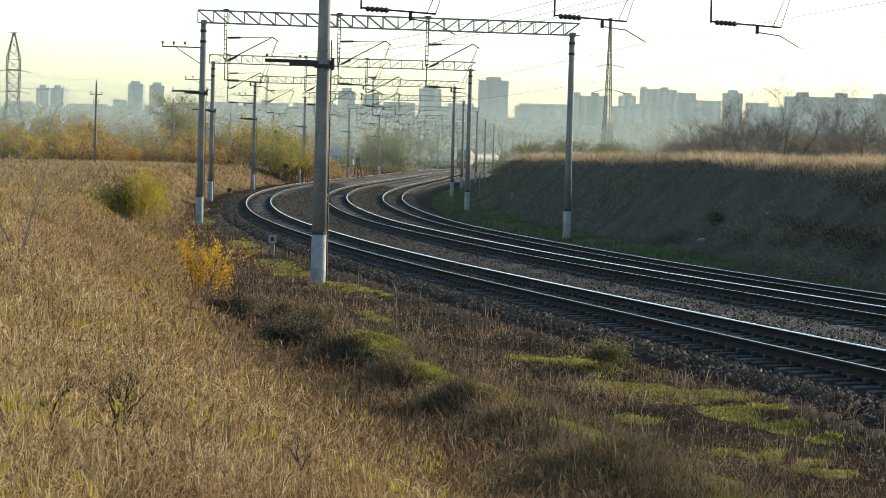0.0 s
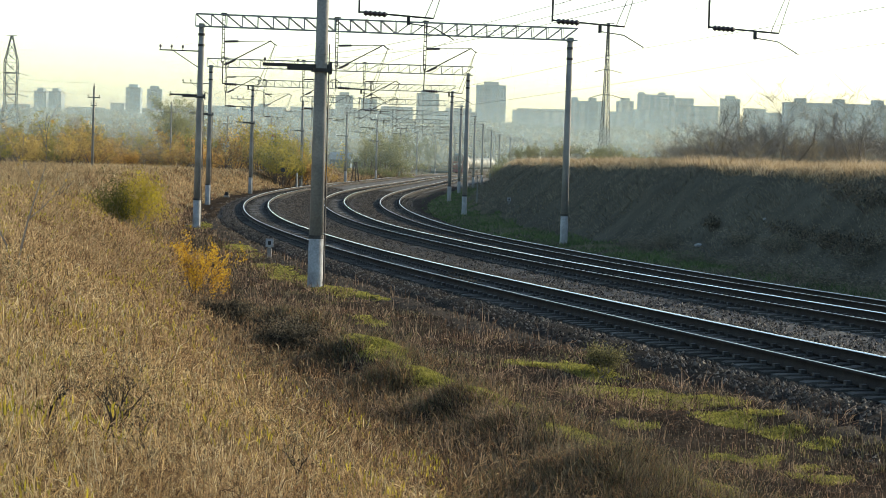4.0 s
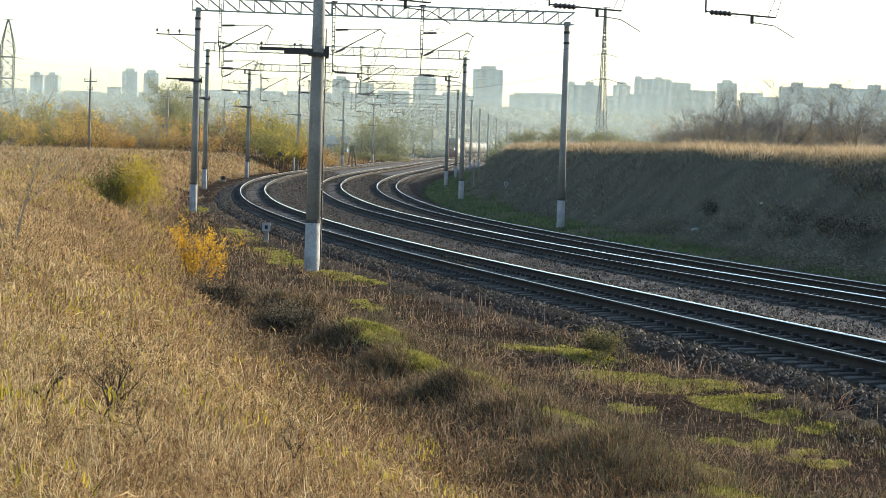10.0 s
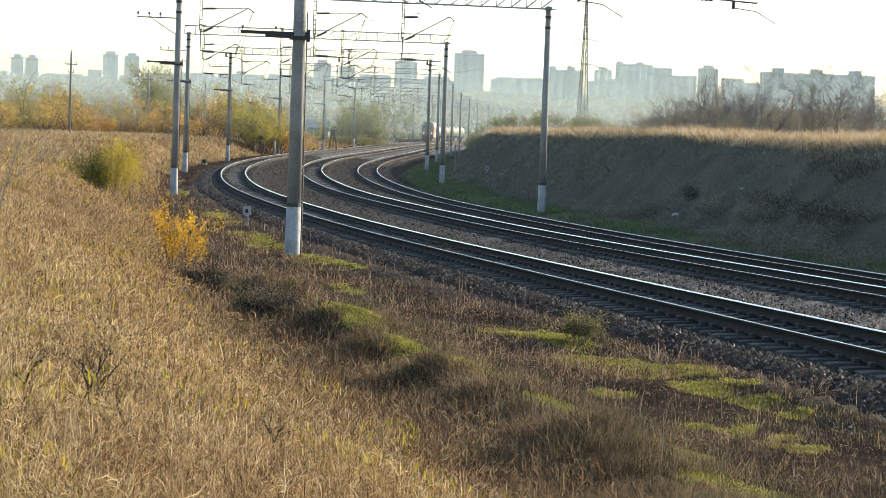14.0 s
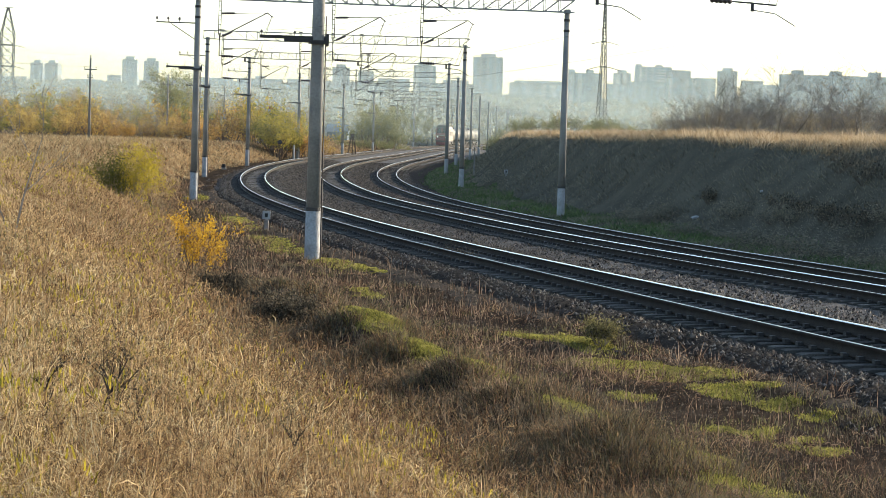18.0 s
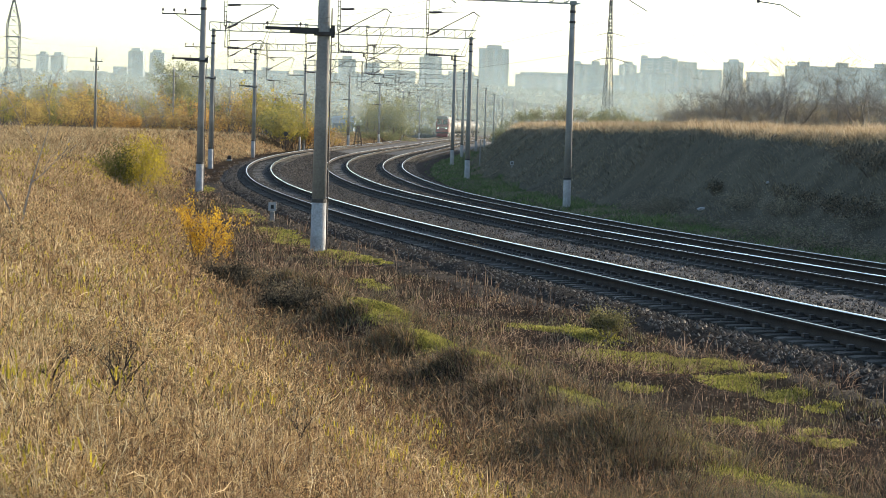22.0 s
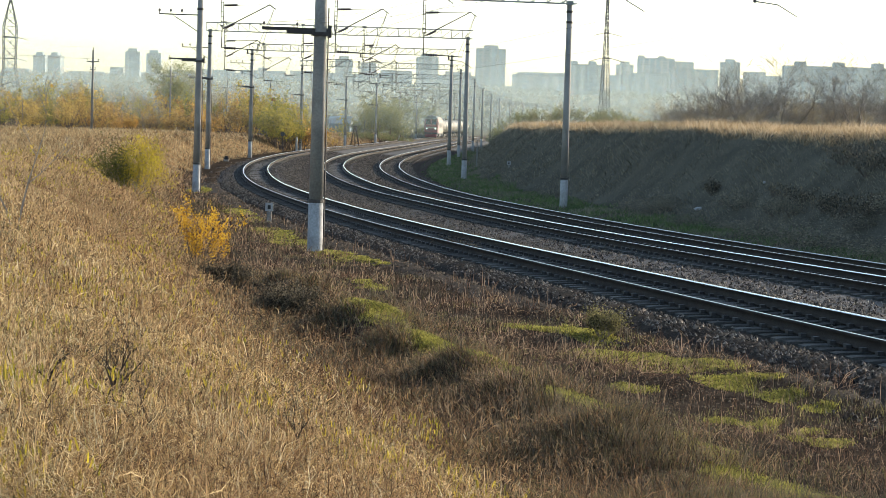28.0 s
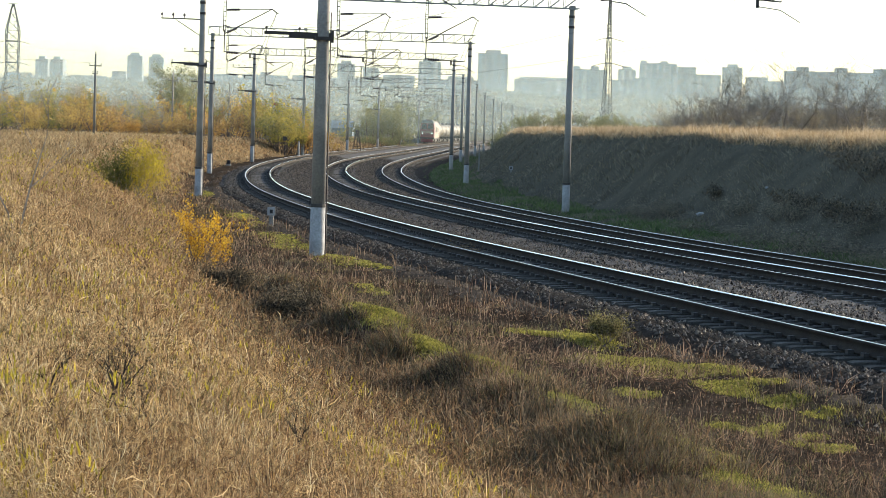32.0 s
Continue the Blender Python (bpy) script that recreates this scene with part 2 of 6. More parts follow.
class Shape:
    """Collects boxes, tubes and prisms into one mesh."""

    def __init__(self):
        self.v, self.f, self.i, self.k = [], [], [], 0

    def add(self, verts, faces):
        n = len(self.v)
        self.v += [tuple(p) for p in verts]
        self.f += [tuple(a + n for a in q) for q in faces]
        self.i += [self.k] * len(faces)
        return self

    def mat(self, k):
        self.k = k
        return self

    def box(self, x0, x1, y0, y1, z0, z1, bevel=0.0):
        if bevel:
            b = bevel
            lo = [(x0 + b, y0 + b), (x1 - b, y0 + b), (x1 - b, y1 - b), (x0 + b, y1 - b)]
            hi = [(x0, y0), (x1, y0), (x1, y1), (x0, y1)]
            vs = [(*p, z0) for p in lo] + [(*p, z0 + b) for p in hi] + [(*p, z1 - b) for p in hi] + [(*p, z1) for p in lo]
            fs = [(3, 2, 1, 0), (12, 13, 14, 15)]
            for a in range(0, 12, 4):
                for j in range(4):
                    fs.append((a + j, a + (j + 1) % 4, a + 4 + (j + 1) % 4, a + 4 + j))
            return self.add(vs, fs)
        vs = [(x, y, z) for z in (z0, z1) for x, y in ((x0, y0), (x1, y0), (x1, y1), (x0, y1))]
        return self.add(vs, [(3, 2, 1, 0), (4, 5, 6, 7), (0, 1, 5, 4), (1, 2, 6, 5), (2, 3, 7, 6), (3, 0, 4, 7)])

    def tube(self, points, radius, sides=6, closed_ends=True):
        pts = [Vector(p) for p in points]
        rad = radius if isinstance(radius, (list, tuple)) else [radius] * len(pts)
        vs, fs = [], []
        for a, p in enumerate(pts):
            d = (pts[min(a + 1, len(pts) - 1)] - pts[max(a - 1, 0)]).normalized()
            side = d.cross(Vector((0, 0, 1)) if abs(d.z) < 0.9 else Vector((1, 0, 0))).normalized()
            up = side.cross(d)
            for j in range(sides):
                w = 2 * math.pi * j / sides
                vs.append(p + (side * math.cos(w) + up * math.sin(w)) * rad[a])
        for a in range(len(pts) - 1):
            for j in range(sides):
                q = (j + 1) % sides
                fs.append((a * sides + j, a * sides + q, (a + 1) * sides + q, (a + 1) * sides + j))
        if closed_ends:
            fs.append(tuple(range(sides - 1, -1, -1)))
            fs.append(tuple((len(pts) - 1) * sides + j for j in range(sides)))
        return self.add(vs, fs)

    def prism(self, outline, x0, x1):
        """An outline in y, z drawn out along x."""
        n = len(outline)
        vs = [(x0, y, z) for y, z in outline] + [(x1, y, z) for y, z in outline]
        fs = [tuple(range(n)), tuple(range(2 * n - 1, n - 1, -1))]
        fs += [(j, n + j, n + (j + 1) % n, (j + 1) % n) for j in range(n)]
        return self.add(vs, fs)

    def mesh(self, name, mats, smooth=False):
        return mesh_of(name, self.v, self.f, mats, self.i, smooth)


def part(name, shape, mats, parent, label="", smooth=False):
    data = shape.mesh(name, mats, smooth) if isinstance(shape, Shape) else shape
    ob = new(name, data)
    ob.parent = parent
    return tagged(ob, label)


def thing(name, m, label, category, group="", kind=""):
    ob = new(name)
    ob.matrix_world = m
    return tagged(ob, label, category, group, kind)


# ---- the line of the railway: curvature along its length, heights, offsets of the tracks ----
KNOTS = (-80, 0, 50, 100, 150, 210, 300, 420, 1000)
CURV = (0.0006, 0.00067, 0.00089, 0.00144, 0.00149, 0.00069, -0.00021, 0.0003, 0.00022)
RISE = (0.6, 0.0, -0.435, -0.624, -0.502, -0.346, -0.226, -0.08, 1.124)
LINE_S = np.arange(-80, 1001, 1.0)
_k = np.interp(LINE_S, KNOTS, CURV)
_th = -np.concatenate([[0], np.cumsum((_k[1:] + _k[:-1]) / 2)])
_th += radians(102.505) - _th[80]
_x = np.concatenate([[0], np.cumsum((np.cos(_th[1:]) + np.cos(_th[:-1])) / 2)])
_y = np.concatenate([[0], np.cumsum((np.sin(_th[1:]) + np.sin(_th[:-1])) / 2)])
LINE_X, LINE_Y, LINE_T = _x + 8.152 - _x[80], _y + 22.004 - _y[80], _th
LINE_Z = np.interp(LINE_S, KNOTS, RISE)
LINE_Z = np.convolve(np.pad(LINE_Z, 12, mode="edge"), np.ones(25) / 25, "valid")


def line(s):
    return (np.interp(s, LINE_S, LINE_X), np.interp(s, LINE_S, LINE_Y), np.interp(s, LINE_S, LINE_T),
            np.interp(s, LINE_S, LINE_Z))


def along(s, o, dz=0.0):
    """The point at s metres along the line, o to its right, dz over the first track's rails."""
    x, y, t, z = line(s)
    return np.stack([x + np.sin(t) * o, y - np.cos(t) * o, z + dz], -1)


def line_pose(s, o=0.0, dz=0.0):
    x, y, t, z = line(s)
    return pose(x + math.sin(t) * o, y - math.cos(t) * o, z + dz, 0, 0, math.degrees(t) - 90)


def offset_of(track, s):
    s = np.clip(s, -80, 200)
    return {1: 0.0 * s, 2: 6.084 - 0.00419 * s, 3: 9.376 + 0.00309 * s}[track]


DROP = {1: 0.0, 2: -0.146, 3: -0.293}
CANT = {1: 0.018, 2: 0.035, 3: 0.056}


def on_line(X, Y):
    """For points of the plan: their place along the line and their offset to its right."""
    X, Y = np.asarray(X, float), np.asarray(Y, float)
    px, py = LINE_X[::4], LINE_Y[::4]
    i = np.empty(X.shape, int)
    fx, fy, fi = X.ravel(), Y.ravel(), i.ravel()
    for a in range(0, len(fx), 20000):
        d = (fx[a:a + 20000, None] - px) ** 2 + (fy[a:a + 20000, None] - py) ** 2
        fi[a:a + 20000] = d.argmin(1)
    j = np.clip(fi * 4, 0, len(LINE_X) - 1)
    dx, dy, t = fx - LINE_X[j], fy - LINE_Y[j], LINE_T[j]
    s = LINE_S[j] + dx * np.cos(t) + dy * np.sin(t)
    o = dx * np.sin(t) - dy * np.cos(t)
    return s.reshape(X.shape), o.reshape(X.shape)


def smooth01(t):
    t = np.clip(t, 0, 1)
    return t * t * (3 - 2 * t)


def waves(X, Y, f, seed):
    """A cheap smooth noise over the plan, about -1 to 1."""
    r = np.random.RandomState(seed)
    z = 0
    for n in range(5):
        a, p, g = r.uniform(0, 6.283), r.uniform(0, 6.283), f * r.uniform(0.6, 1.7)
        z = z + np.sin((X * math.cos(a) + Y * math.sin(a)) * g + p)
    return z / 3.0


def ground_z(X, Y):
    X, Y = np.asarray(X, float), np.asarray(Y, float)
    s, o = on_line(X, Y)
    zt = np.interp(s, LINE_S, LINE_Z)
    far = np.hypot(X, Y)
    # the field on the outer side of the curve
    edge = np.interp(s, (-40, 0, 8, 20, 55, 90, 150, 300), (7.7, 7.7, 7.7, 7.2, 5.2, 4.5, 4.2, 5.0)) + 0.2 * waves(s, s * 0.3, 0.35, 3)
    field = 0.95 + 0.25 * smooth01((far - 60) / 140) - 0.6 * smooth01((far - 225) / 100) + 0.10 * waves(X, Y, 0.22, 1)
    low = zt - 0.46 + 0.12 * smooth01((o + 3.6) / 1.4) + 0.04 * waves(X, Y, 0.9, 2)
    k = smooth01((-o - edge) / 5.0)
    left = low + (np.maximum(field, low) - low) * k
    # a broken ridge of turned earth along the edge of the low ground, steep towards the field
    across = o + 6.72 + 0.16 * waves(s, s * 0.2, 0.5, 15)
    crest = np.clip(0.62 + 0.55 * waves(s, s * 0.4, 1.25, 14), 0.12, 1.1) * np.exp(-(across / np.where(across < 0, 0.42, 0.85)) ** 2)
    crest = crest + 0.10 * np.exp(-(across / 0.9) ** 2) * waves(X, Y, 4.2, 16)
    left = left + (0.36 + 0.20 * smooth01((s - 1) / 6)) * crest * smooth01((s + 6) / 5) * smooth01((27 - s) / 10)
    left = left + 0.05 * waves(X, Y, 2.6, 17) * smooth01((far - 14) / 10) * (o > -7) * (o < -3)
    # ballast foot and the cutting on the inner side
    foot = zt - 1.12 + 0.38 * smooth01((o - 12.7) / 2.2) + 0.04 * waves(X, Y, 0.4, 4)
    top = 2.84 + 0.07 * waves(X, Y, 0.12, 5)
    width = 6.2 + 0.35 * waves(s, s * 0.2, 0.09, 6)
    k2 = smooth01((o - 16.0) / width)
    bank = (foot + (np.maximum(top, foot) - foot) * k2) + k2 * (1 - k2) * 4 * (0.12 * waves(X, Y, 0.28, 7) + 0.05 * waves(X, Y, 0.8, 8))
    # the cutting runs out far down the line
    out = smooth01((s - 430) / 160)
    bank = bank * (1 - out) + (zt - 0.8 + 1.2 * smooth01((o - 16) / 30)) * out
    mid = zt - 0.85 + 0 * o
    z = np.where(o < -2.05, left, np.where(o > 12.6, bank, mid))
    # soft joins at the ballast
    z = np.where((o > -2.35) & (o <= -2.05), left + (mid - left) * (o + 2.35) / 0.3, z)
    hill = 44.0 * smooth01((far - 640) / 2000) * smooth01((Y - 100) / 400) + 10 * smooth01((far - 2600) / 2000)
    return z + hill


def rest(x, y):
    return float(ground_z(np.array([x]), np.array([y]))[0])

# ---- the ground ----
def build_ground():
    ang = np.concatenate([np.arange(-180, -16, 4.0), np.arange(-16, 16, 0.13), np.arange(16, 180, 4.0)])
    rad = np.concatenate([[0.4], np.geomspace(1.5, 4800, 330)])
    A, R = np.meshgrid(np.radians(ang), rad)
    X, Y = R * np.sin(A), R * np.cos(A)
    Z = ground_z(X, Y)
    nr, na = X.shape
    v = np.stack([X, Y, Z], -1).reshape(-1, 3)
    i, j = np.meshgrid(np.arange(nr - 1), np.arange(na), indexing="ij")
    q = np.stack([i * na + j, i * na + (j + 1) % na, (i + 1) * na + (j + 1) % na, (i + 1) * na + j], -1).reshape(-1, 4)[:, ::-1]
    v = np.concatenate([v, [[0, 0, rest(0, 0)]]])
    fan = np.stack([np.arange(na), (np.arange(na) + 1) % na, np.full(na, nr * na), np.full(na, nr * na)], -1)
    me = bpy.data.meshes.new("ground")
    polys = [tuple(f) for f in q.tolist()] + [tuple(f[2::-1]) for f in fan.tolist()]
    me.from_pydata(v.tolist(), [], polys)
    for mm in (M_FIELD, M_VERGE, M_TURF, M_HILL, M_SHOULDER):
        me.materials.append(mm)
    c = v[q].mean(1)
    s, o = on_line(c[:, 0], c[:, 1])
    edge = np.interp(s, (-40, 0, 8, 20, 55, 90, 150, 300), (8.9, 8.9, 9.1, 8.6, 6.2, 5.0, 4.6, 5.2)) + 0.7 * waves(c[:, 0], c[:, 1], 0.7, 12)
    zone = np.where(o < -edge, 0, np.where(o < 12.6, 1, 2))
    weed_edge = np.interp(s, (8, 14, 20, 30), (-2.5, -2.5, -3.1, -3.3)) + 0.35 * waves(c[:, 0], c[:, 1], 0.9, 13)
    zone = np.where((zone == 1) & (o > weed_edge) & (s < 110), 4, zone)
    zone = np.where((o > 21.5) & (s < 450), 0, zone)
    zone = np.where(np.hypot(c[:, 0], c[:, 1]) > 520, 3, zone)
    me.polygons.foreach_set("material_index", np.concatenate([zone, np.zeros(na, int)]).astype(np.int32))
    me.polygons.foreach_set("use_smooth", [True] * len(me.polygons))
    me.update()
    ob = new("ground", me)
    tagged(ob, "dry autumn grassland with a railway cutting through it", "ground", kind="structure")


M_FIELD = material("dry_thatch", (0.19, 0.135, 0.072), 0.95, (0.09, 0.065, 0.038), 0.5, 14.0, 0.8, bump_dist=0.05, spec=0.0)
M_VERGE = material("dark_verge_soil", (0.058, 0.044, 0.032), 0.95, (0.02, 0.016, 0.0125), 1.1, 16.0, 0.8, bump_dist=0.05, spec=0.0)
# slope turf: darker and greyer than the field, with the shade put into it
M_TURF = material("shaded_cutting_turf", (0.12, 0.108, 0.08), 0.95, (0.07, 0.064, 0.05), 0.5, 9.0, 0.8, bump_dist=0.08, spec=0.0)
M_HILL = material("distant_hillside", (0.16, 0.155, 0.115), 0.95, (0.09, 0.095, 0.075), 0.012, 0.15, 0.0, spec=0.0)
build_ground()


def build_ballast():
    """The shared bed of three tracks, with a shoulder on each side and hollows between the tracks."""
    s = np.concatenate([np.arange(-70, 170, 0.5), np.arange(170, 1000, 3.0)])
    rows = []
    for ss in s:
        d2, d3 = float(offset_of(2, ss)), float(offset_of(3, ss))
        pts = [(-2.75, -0.85), (-2.45, -0.52), (-2.1, -0.34), (-1.75, -0.23), (0, -0.212), (1.7, -0.225), (2.4, -0.34), (d2 / 2, -0.42),
               (d2 - 2.3, -0.46), (d2 - 1.7, -0.375), (d2, -0.355), (d2 + 1.7, -0.38), (d3 - 1.5, -0.51), (d3, -0.50),
               (d3 + 1.8, -0.56), (d3 + 2.5, -0.68), (d3 + 3.2, -0.95), (d3 + 3.9, -1.3)]
        rows.append(pts)
    P = np.array(rows)
    n, k = P.shape[:2]
    X = np.zeros((n, k, 3))
    for c in range(k):
        o = P[:, c, 0]
        x, y, t, z = line(s)
        X[:, c, 0], X[:, c, 1] = x + np.sin(t) * o, y - np.cos(t) * o
        X[:, c, 2] = z + P[:, c, 1] + 0.03 * waves(X[:, c, 0], X[:, c, 1], 3.0, 9)
    i, j = np.meshgrid(np.arange(n - 1), np.arange(k - 1), indexing="ij")
    q = np.stack([i * k + j, i * k + j + 1, (i + 1) * k + j + 1, (i + 1) * k + j], -1).reshape(-1, 4)
    me = big_mesh("ballast_bed", X.reshape(-1, 3), q, [M_BALLAST, M_SHOULDER])
    # outer shoulder: dark gravel ends at 110 m, paler colour beyond for glancing sun
    me.polygons.foreach_set("material_index", (((np.tile(np.arange(k - 1), n - 1) < 4) & (np.repeat(s[:-1], k - 1) < 110)) | ((np.tile(np.arange(k - 1), n - 1) > 13) & (np.repeat(s[:-1], k - 1) < 320))).astype(np.int32))
    ob = new("ballast_bed", me)
    tagged(ob, "dark crushed-stone ballast bed under three railway tracks", "ballast", kind="structure")


build_ballast()

# ---- tracks ----
RAIL = [(-0.075, -0.18), (0.075, -0.18), (0.07, -0.165), (0.012, -0.145), (0.012, -0.045), (0.036, -0.035), (0.036, -0.012), (0.026, 0.0),
        (-0.026, 0.0), (-0.036, -0.012), (-0.036, -0.035), (-0.012, -0.045), (-0.012, -0.145), (-0.07, -0.165)]


def build_rail(track, side, parent):
    s = np.concatenate([np.arange(-70, 400, 1.0), np.arange(400, 1000, 4.0)])
    off = offset_of(track, s) + side * 0.795
    x, y, t, z = line(s)
    z = z + DROP[track] + (CANT[track] if side < 0 else 0.0)
    n, k = len(s), len(RAIL)
    V = np.zeros((n, k, 3))
    for c, (a, b) in enumerate(RAIL):
        V[:, c, 0], V[:, c, 1], V[:, c, 2] = x + np.sin(t) * (off + a), y - np.cos(t) * (off + a), z + b
    i, j = np.meshgrid(np.arange(n - 1), np.arange(k), indexing="ij")
    q = np.stack([i * k + j, i * k + (j + 1) % k, (i + 1) * k + (j + 1) % k, (i + 1) * k + j], -1).reshape(-1, 4)
    me = big_mesh("rail", V.reshape(-1, 3), q, [M_RAIL_SIDE, M_RAIL_TOP if side > 0 and track < 3 else M_RAIL_DULL])
    col = np.tile(np.arange(k), n - 1)
    idx = ((col == 7) | (col == (8 if side > 0 else 6))).astype(np.int32)
    me.polygons.foreach_set("material_index", idx)
    part("rail", me, None, parent, "worn steel rail with a polished head")


def sleeper_shape():
    """A concrete sleeper: higher ends under the rails, a waist, clips at each rail."""
    out = Shape()
    prof = [(-1.35, -0.34), (-1.35, -0.215), (-1.28, -0.20), (-0.55, -0.185), (-0.35, -0.215), (0.35, -0.215), (0.55, -0.185),
            (1.28, -0.20), (1.35, -0.215), (1.35, -0.34)]
    vs = [(a, -0.135, b) for a, b in prof] + [(a, 0.135, b) for a, b in prof]
    n = len(prof)
    fs = [tuple(range(n - 1, -1, -1)), tuple(range(n, 2 * n))] + [(j, j + 1, n + j + 1, n + j) for j in range(n - 1)]
    out.add(vs, fs)
    for c in (-0.795, 0.795):
        for e in (-0.13, 0.13):
            out.mat(1).box(c + e - 0.04, c + e + 0.04, -0.055, 0.055, -0.19, -0.135)
    return out


def build_track(track, label):
    t = thing("railway_track", Matrix(), label, "railway track", "railway tracks", "structure")
    build_rail(track, -1, t)
    build_rail(track, 1, t)
    me = sleeper_shape().mesh("sleeper", [M_SLEEPER, M_DARKSTEEL])
    first, pitch = {1: 4.0, 2: 18.0, 3: 40.0}[track], 0.543
    for n in range(290):
        s = first + n * pitch
        ob = new("sleeper", me)
        ob.parent = t
        ob.matrix_world = line_pose(s, float(offset_of(track, s)) , DROP[track] + CANT[track] / 2) @ pose(
            random.uniform(-0.02, 0.02), random.uniform(-0.03, 0.03), 0, 0, math.degrees(CANT[track] / 1.59), random.uniform(-1.2, 1.2))
    # the far sleepers and those behind the first
    V, Q, base = [], [], 0
    tops = [(-1.35, -0.135), (1.35, -0.135), (1.35, 0.135), (-1.35, 0.135)]
    ss = list(np.arange(-40, first - 0.3, pitch)) + list(np.arange(first + 290 * pitch, 620, pitch))
    for s in ss:
        m = line_pose(s, float(offset_of(track, s)), DROP[track])
        for zz in (-0.34, -0.195):
            V += [tuple(m @ Vector((a, b, zz))) for a, b in tops]
        Q += [(base + 4, base + 5, base + 6, base + 7), (base, base + 1, base + 5, base + 4), (base + 2, base + 3, base + 7, base + 6),
              (base + 1, base + 2, base + 6, base + 5), (base + 3, base, base + 4, base + 7)]
        base += 8
    ob = part("far_sleepers", big_mesh("far_sleepers", np.array(V), np.array(Q), M_SLEEPER), None, t)
    tagged(ob, kind="stuff")
    return t


build_track(1, "curved railway track on concrete sleepers, outermost of three")
build_track(2, "curved railway track with bright worn rails, middle of three")
build_track(3, "curved railway track beside the foot of the cutting")

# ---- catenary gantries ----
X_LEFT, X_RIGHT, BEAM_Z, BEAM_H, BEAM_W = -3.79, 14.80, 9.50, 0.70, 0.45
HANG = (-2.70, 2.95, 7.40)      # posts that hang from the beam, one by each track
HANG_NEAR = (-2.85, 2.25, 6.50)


def mast(parent, x, base, top, paint, r0=0.192, r1=0.138):
    h = top - base
    at = lambda f: (x, 0, base + h * f)
    rr = lambda f: r0 + (r1 - r0) * f
    cut = 1.22 / h
    m = part("mast", Shape().tube([at(cut), at(0.5), at(1)], [rr(cut), rr(0.5), rr(1)], 14), M_CONCRETE, parent, "tapered round concrete mast", True)
    part("painted_foot", Shape().tube([(x, 0, base - 0.7), at(0), at(cut)], [r0 + 0.015, r0 + 0.008, rr(cut) + 0.006], 14), paint, m,
         "pale foot of the mast", True)
    part("band", Shape().tube([at(cut - 0.003), at(cut + 0.006)], rr(cut) + 0.014, 14), M_BAND, m)
    for zz in (top - 0.42, top - 0.95):
        part("collar", Shape().tube([(x, 0, zz), (x, 0, zz + 0.12)], r1 + 0.035, 10), M_DARKSTEEL, m)
    part("saddle", Shape().box(x - 0.14, x + 0.14, -0.24, 0.24, top - 0.02, top + 0.18), M_STEEL, m)
    return m


def insulator(shape, a, b, r=0.078, ribs=5):
    a, b = Vector(a), Vector(b)
    pts, rad = [], []
    for n in range(ribs * 2 + 1):
        pts.append(a.lerp(b, n / (ribs * 2)))
        rad.append(r if n % 2 else r * 0.55)
    shape.tube(pts, rad, 7)
    return shape


def cantilever(parent, x):
    """A post hung from the beam, and the arms that carry one track's wires."""
    z = BEAM_Z
    p = Shape()
    for dx in (-0.06, 0.06):
        p.box(x + dx - 0.018, x + dx + 0.018, -0.03, 0.03, z - 1.75, z + BEAM_H)
    for n in range(11):
        zz = z - 1.7 + n * 0.23
        p.box(x - 0.06, x + 0.06, -0.012, 0.012, zz, zz + 0.05)
    p.box(x - 0.022, x + 0.022, -0.022, 0.022, z - 2.78, z - 1.7)
    post = part("hanging_post", p, M_DARKSTEEL, parent, "dark lattice post hung from the beam")
    apex = (x + 2.35, 0, z - 0.56)
    part("stay_insulator", insulator(Shape(), (x + 0.1, 0, z - 0.66), (x + 0.75, 0, z - 0.63)), M_INSUL, post)
    part("stay", Shape().tube([(x + 0.05, 0, z - 0.66), apex], 0.018, 5), M_DARKSTEEL, post)
    part("strut_insulator", insulator(Shape(), (x + 0.15, 0, z - 1.78), (x + 0.62, 0, z - 1.56)), M_INSUL, post)
    part("strut", Shape().tube([(x + 0.02, 0, z - 1.84), (apex[0] + 0.02, 0, apex[2] + 0.02)], 0.03, 6), M_DARKSTEEL, post, "slanting tube of the cantilever")
    hook = Shape().tube([apex, (apex[0] + 0.16, 0, apex[2] - 0.13), (apex[0] + 0.3, 0, apex[2] - 0.2)], 0.03, 5)
    part("messenger_clamp", hook, M_DARKSTEEL, post)
    part("registration_insulator", insulator(Shape(), (x + 0.12, 0, z - 2.76), (x + 0.72, 0, z - 2.78), 0.085), M_INSUL, post)
    part("registration_tube", Shape().tube([(x, 0, z - 2.74), (x + 1.95, 0, z - 2.83)], 0.026, 6), M_DARKSTEEL, post)
    for e in (1.72, 1.95):
        part("tie_wire", Shape().tube([(apex[0] + 0.22, 0, apex[2] - 0.17), (x + e, 0, z - 2.83)], 0.012, 4), M_DARKSTEEL, post)
    arm = Shape().box(x + 1.25, x + 1.33, -0.03, 0.03, z - 3.02, z - 2.78)
    arm.tube([(x + 1.29, 0.0, z - 2.98), (x + 1.95, 0.05, z - 3.05), (x + 2.5, 0.05, z - 3.35)], 0.016, 5)
    part("steady_arm", arm, M_DARKSTEEL, post)


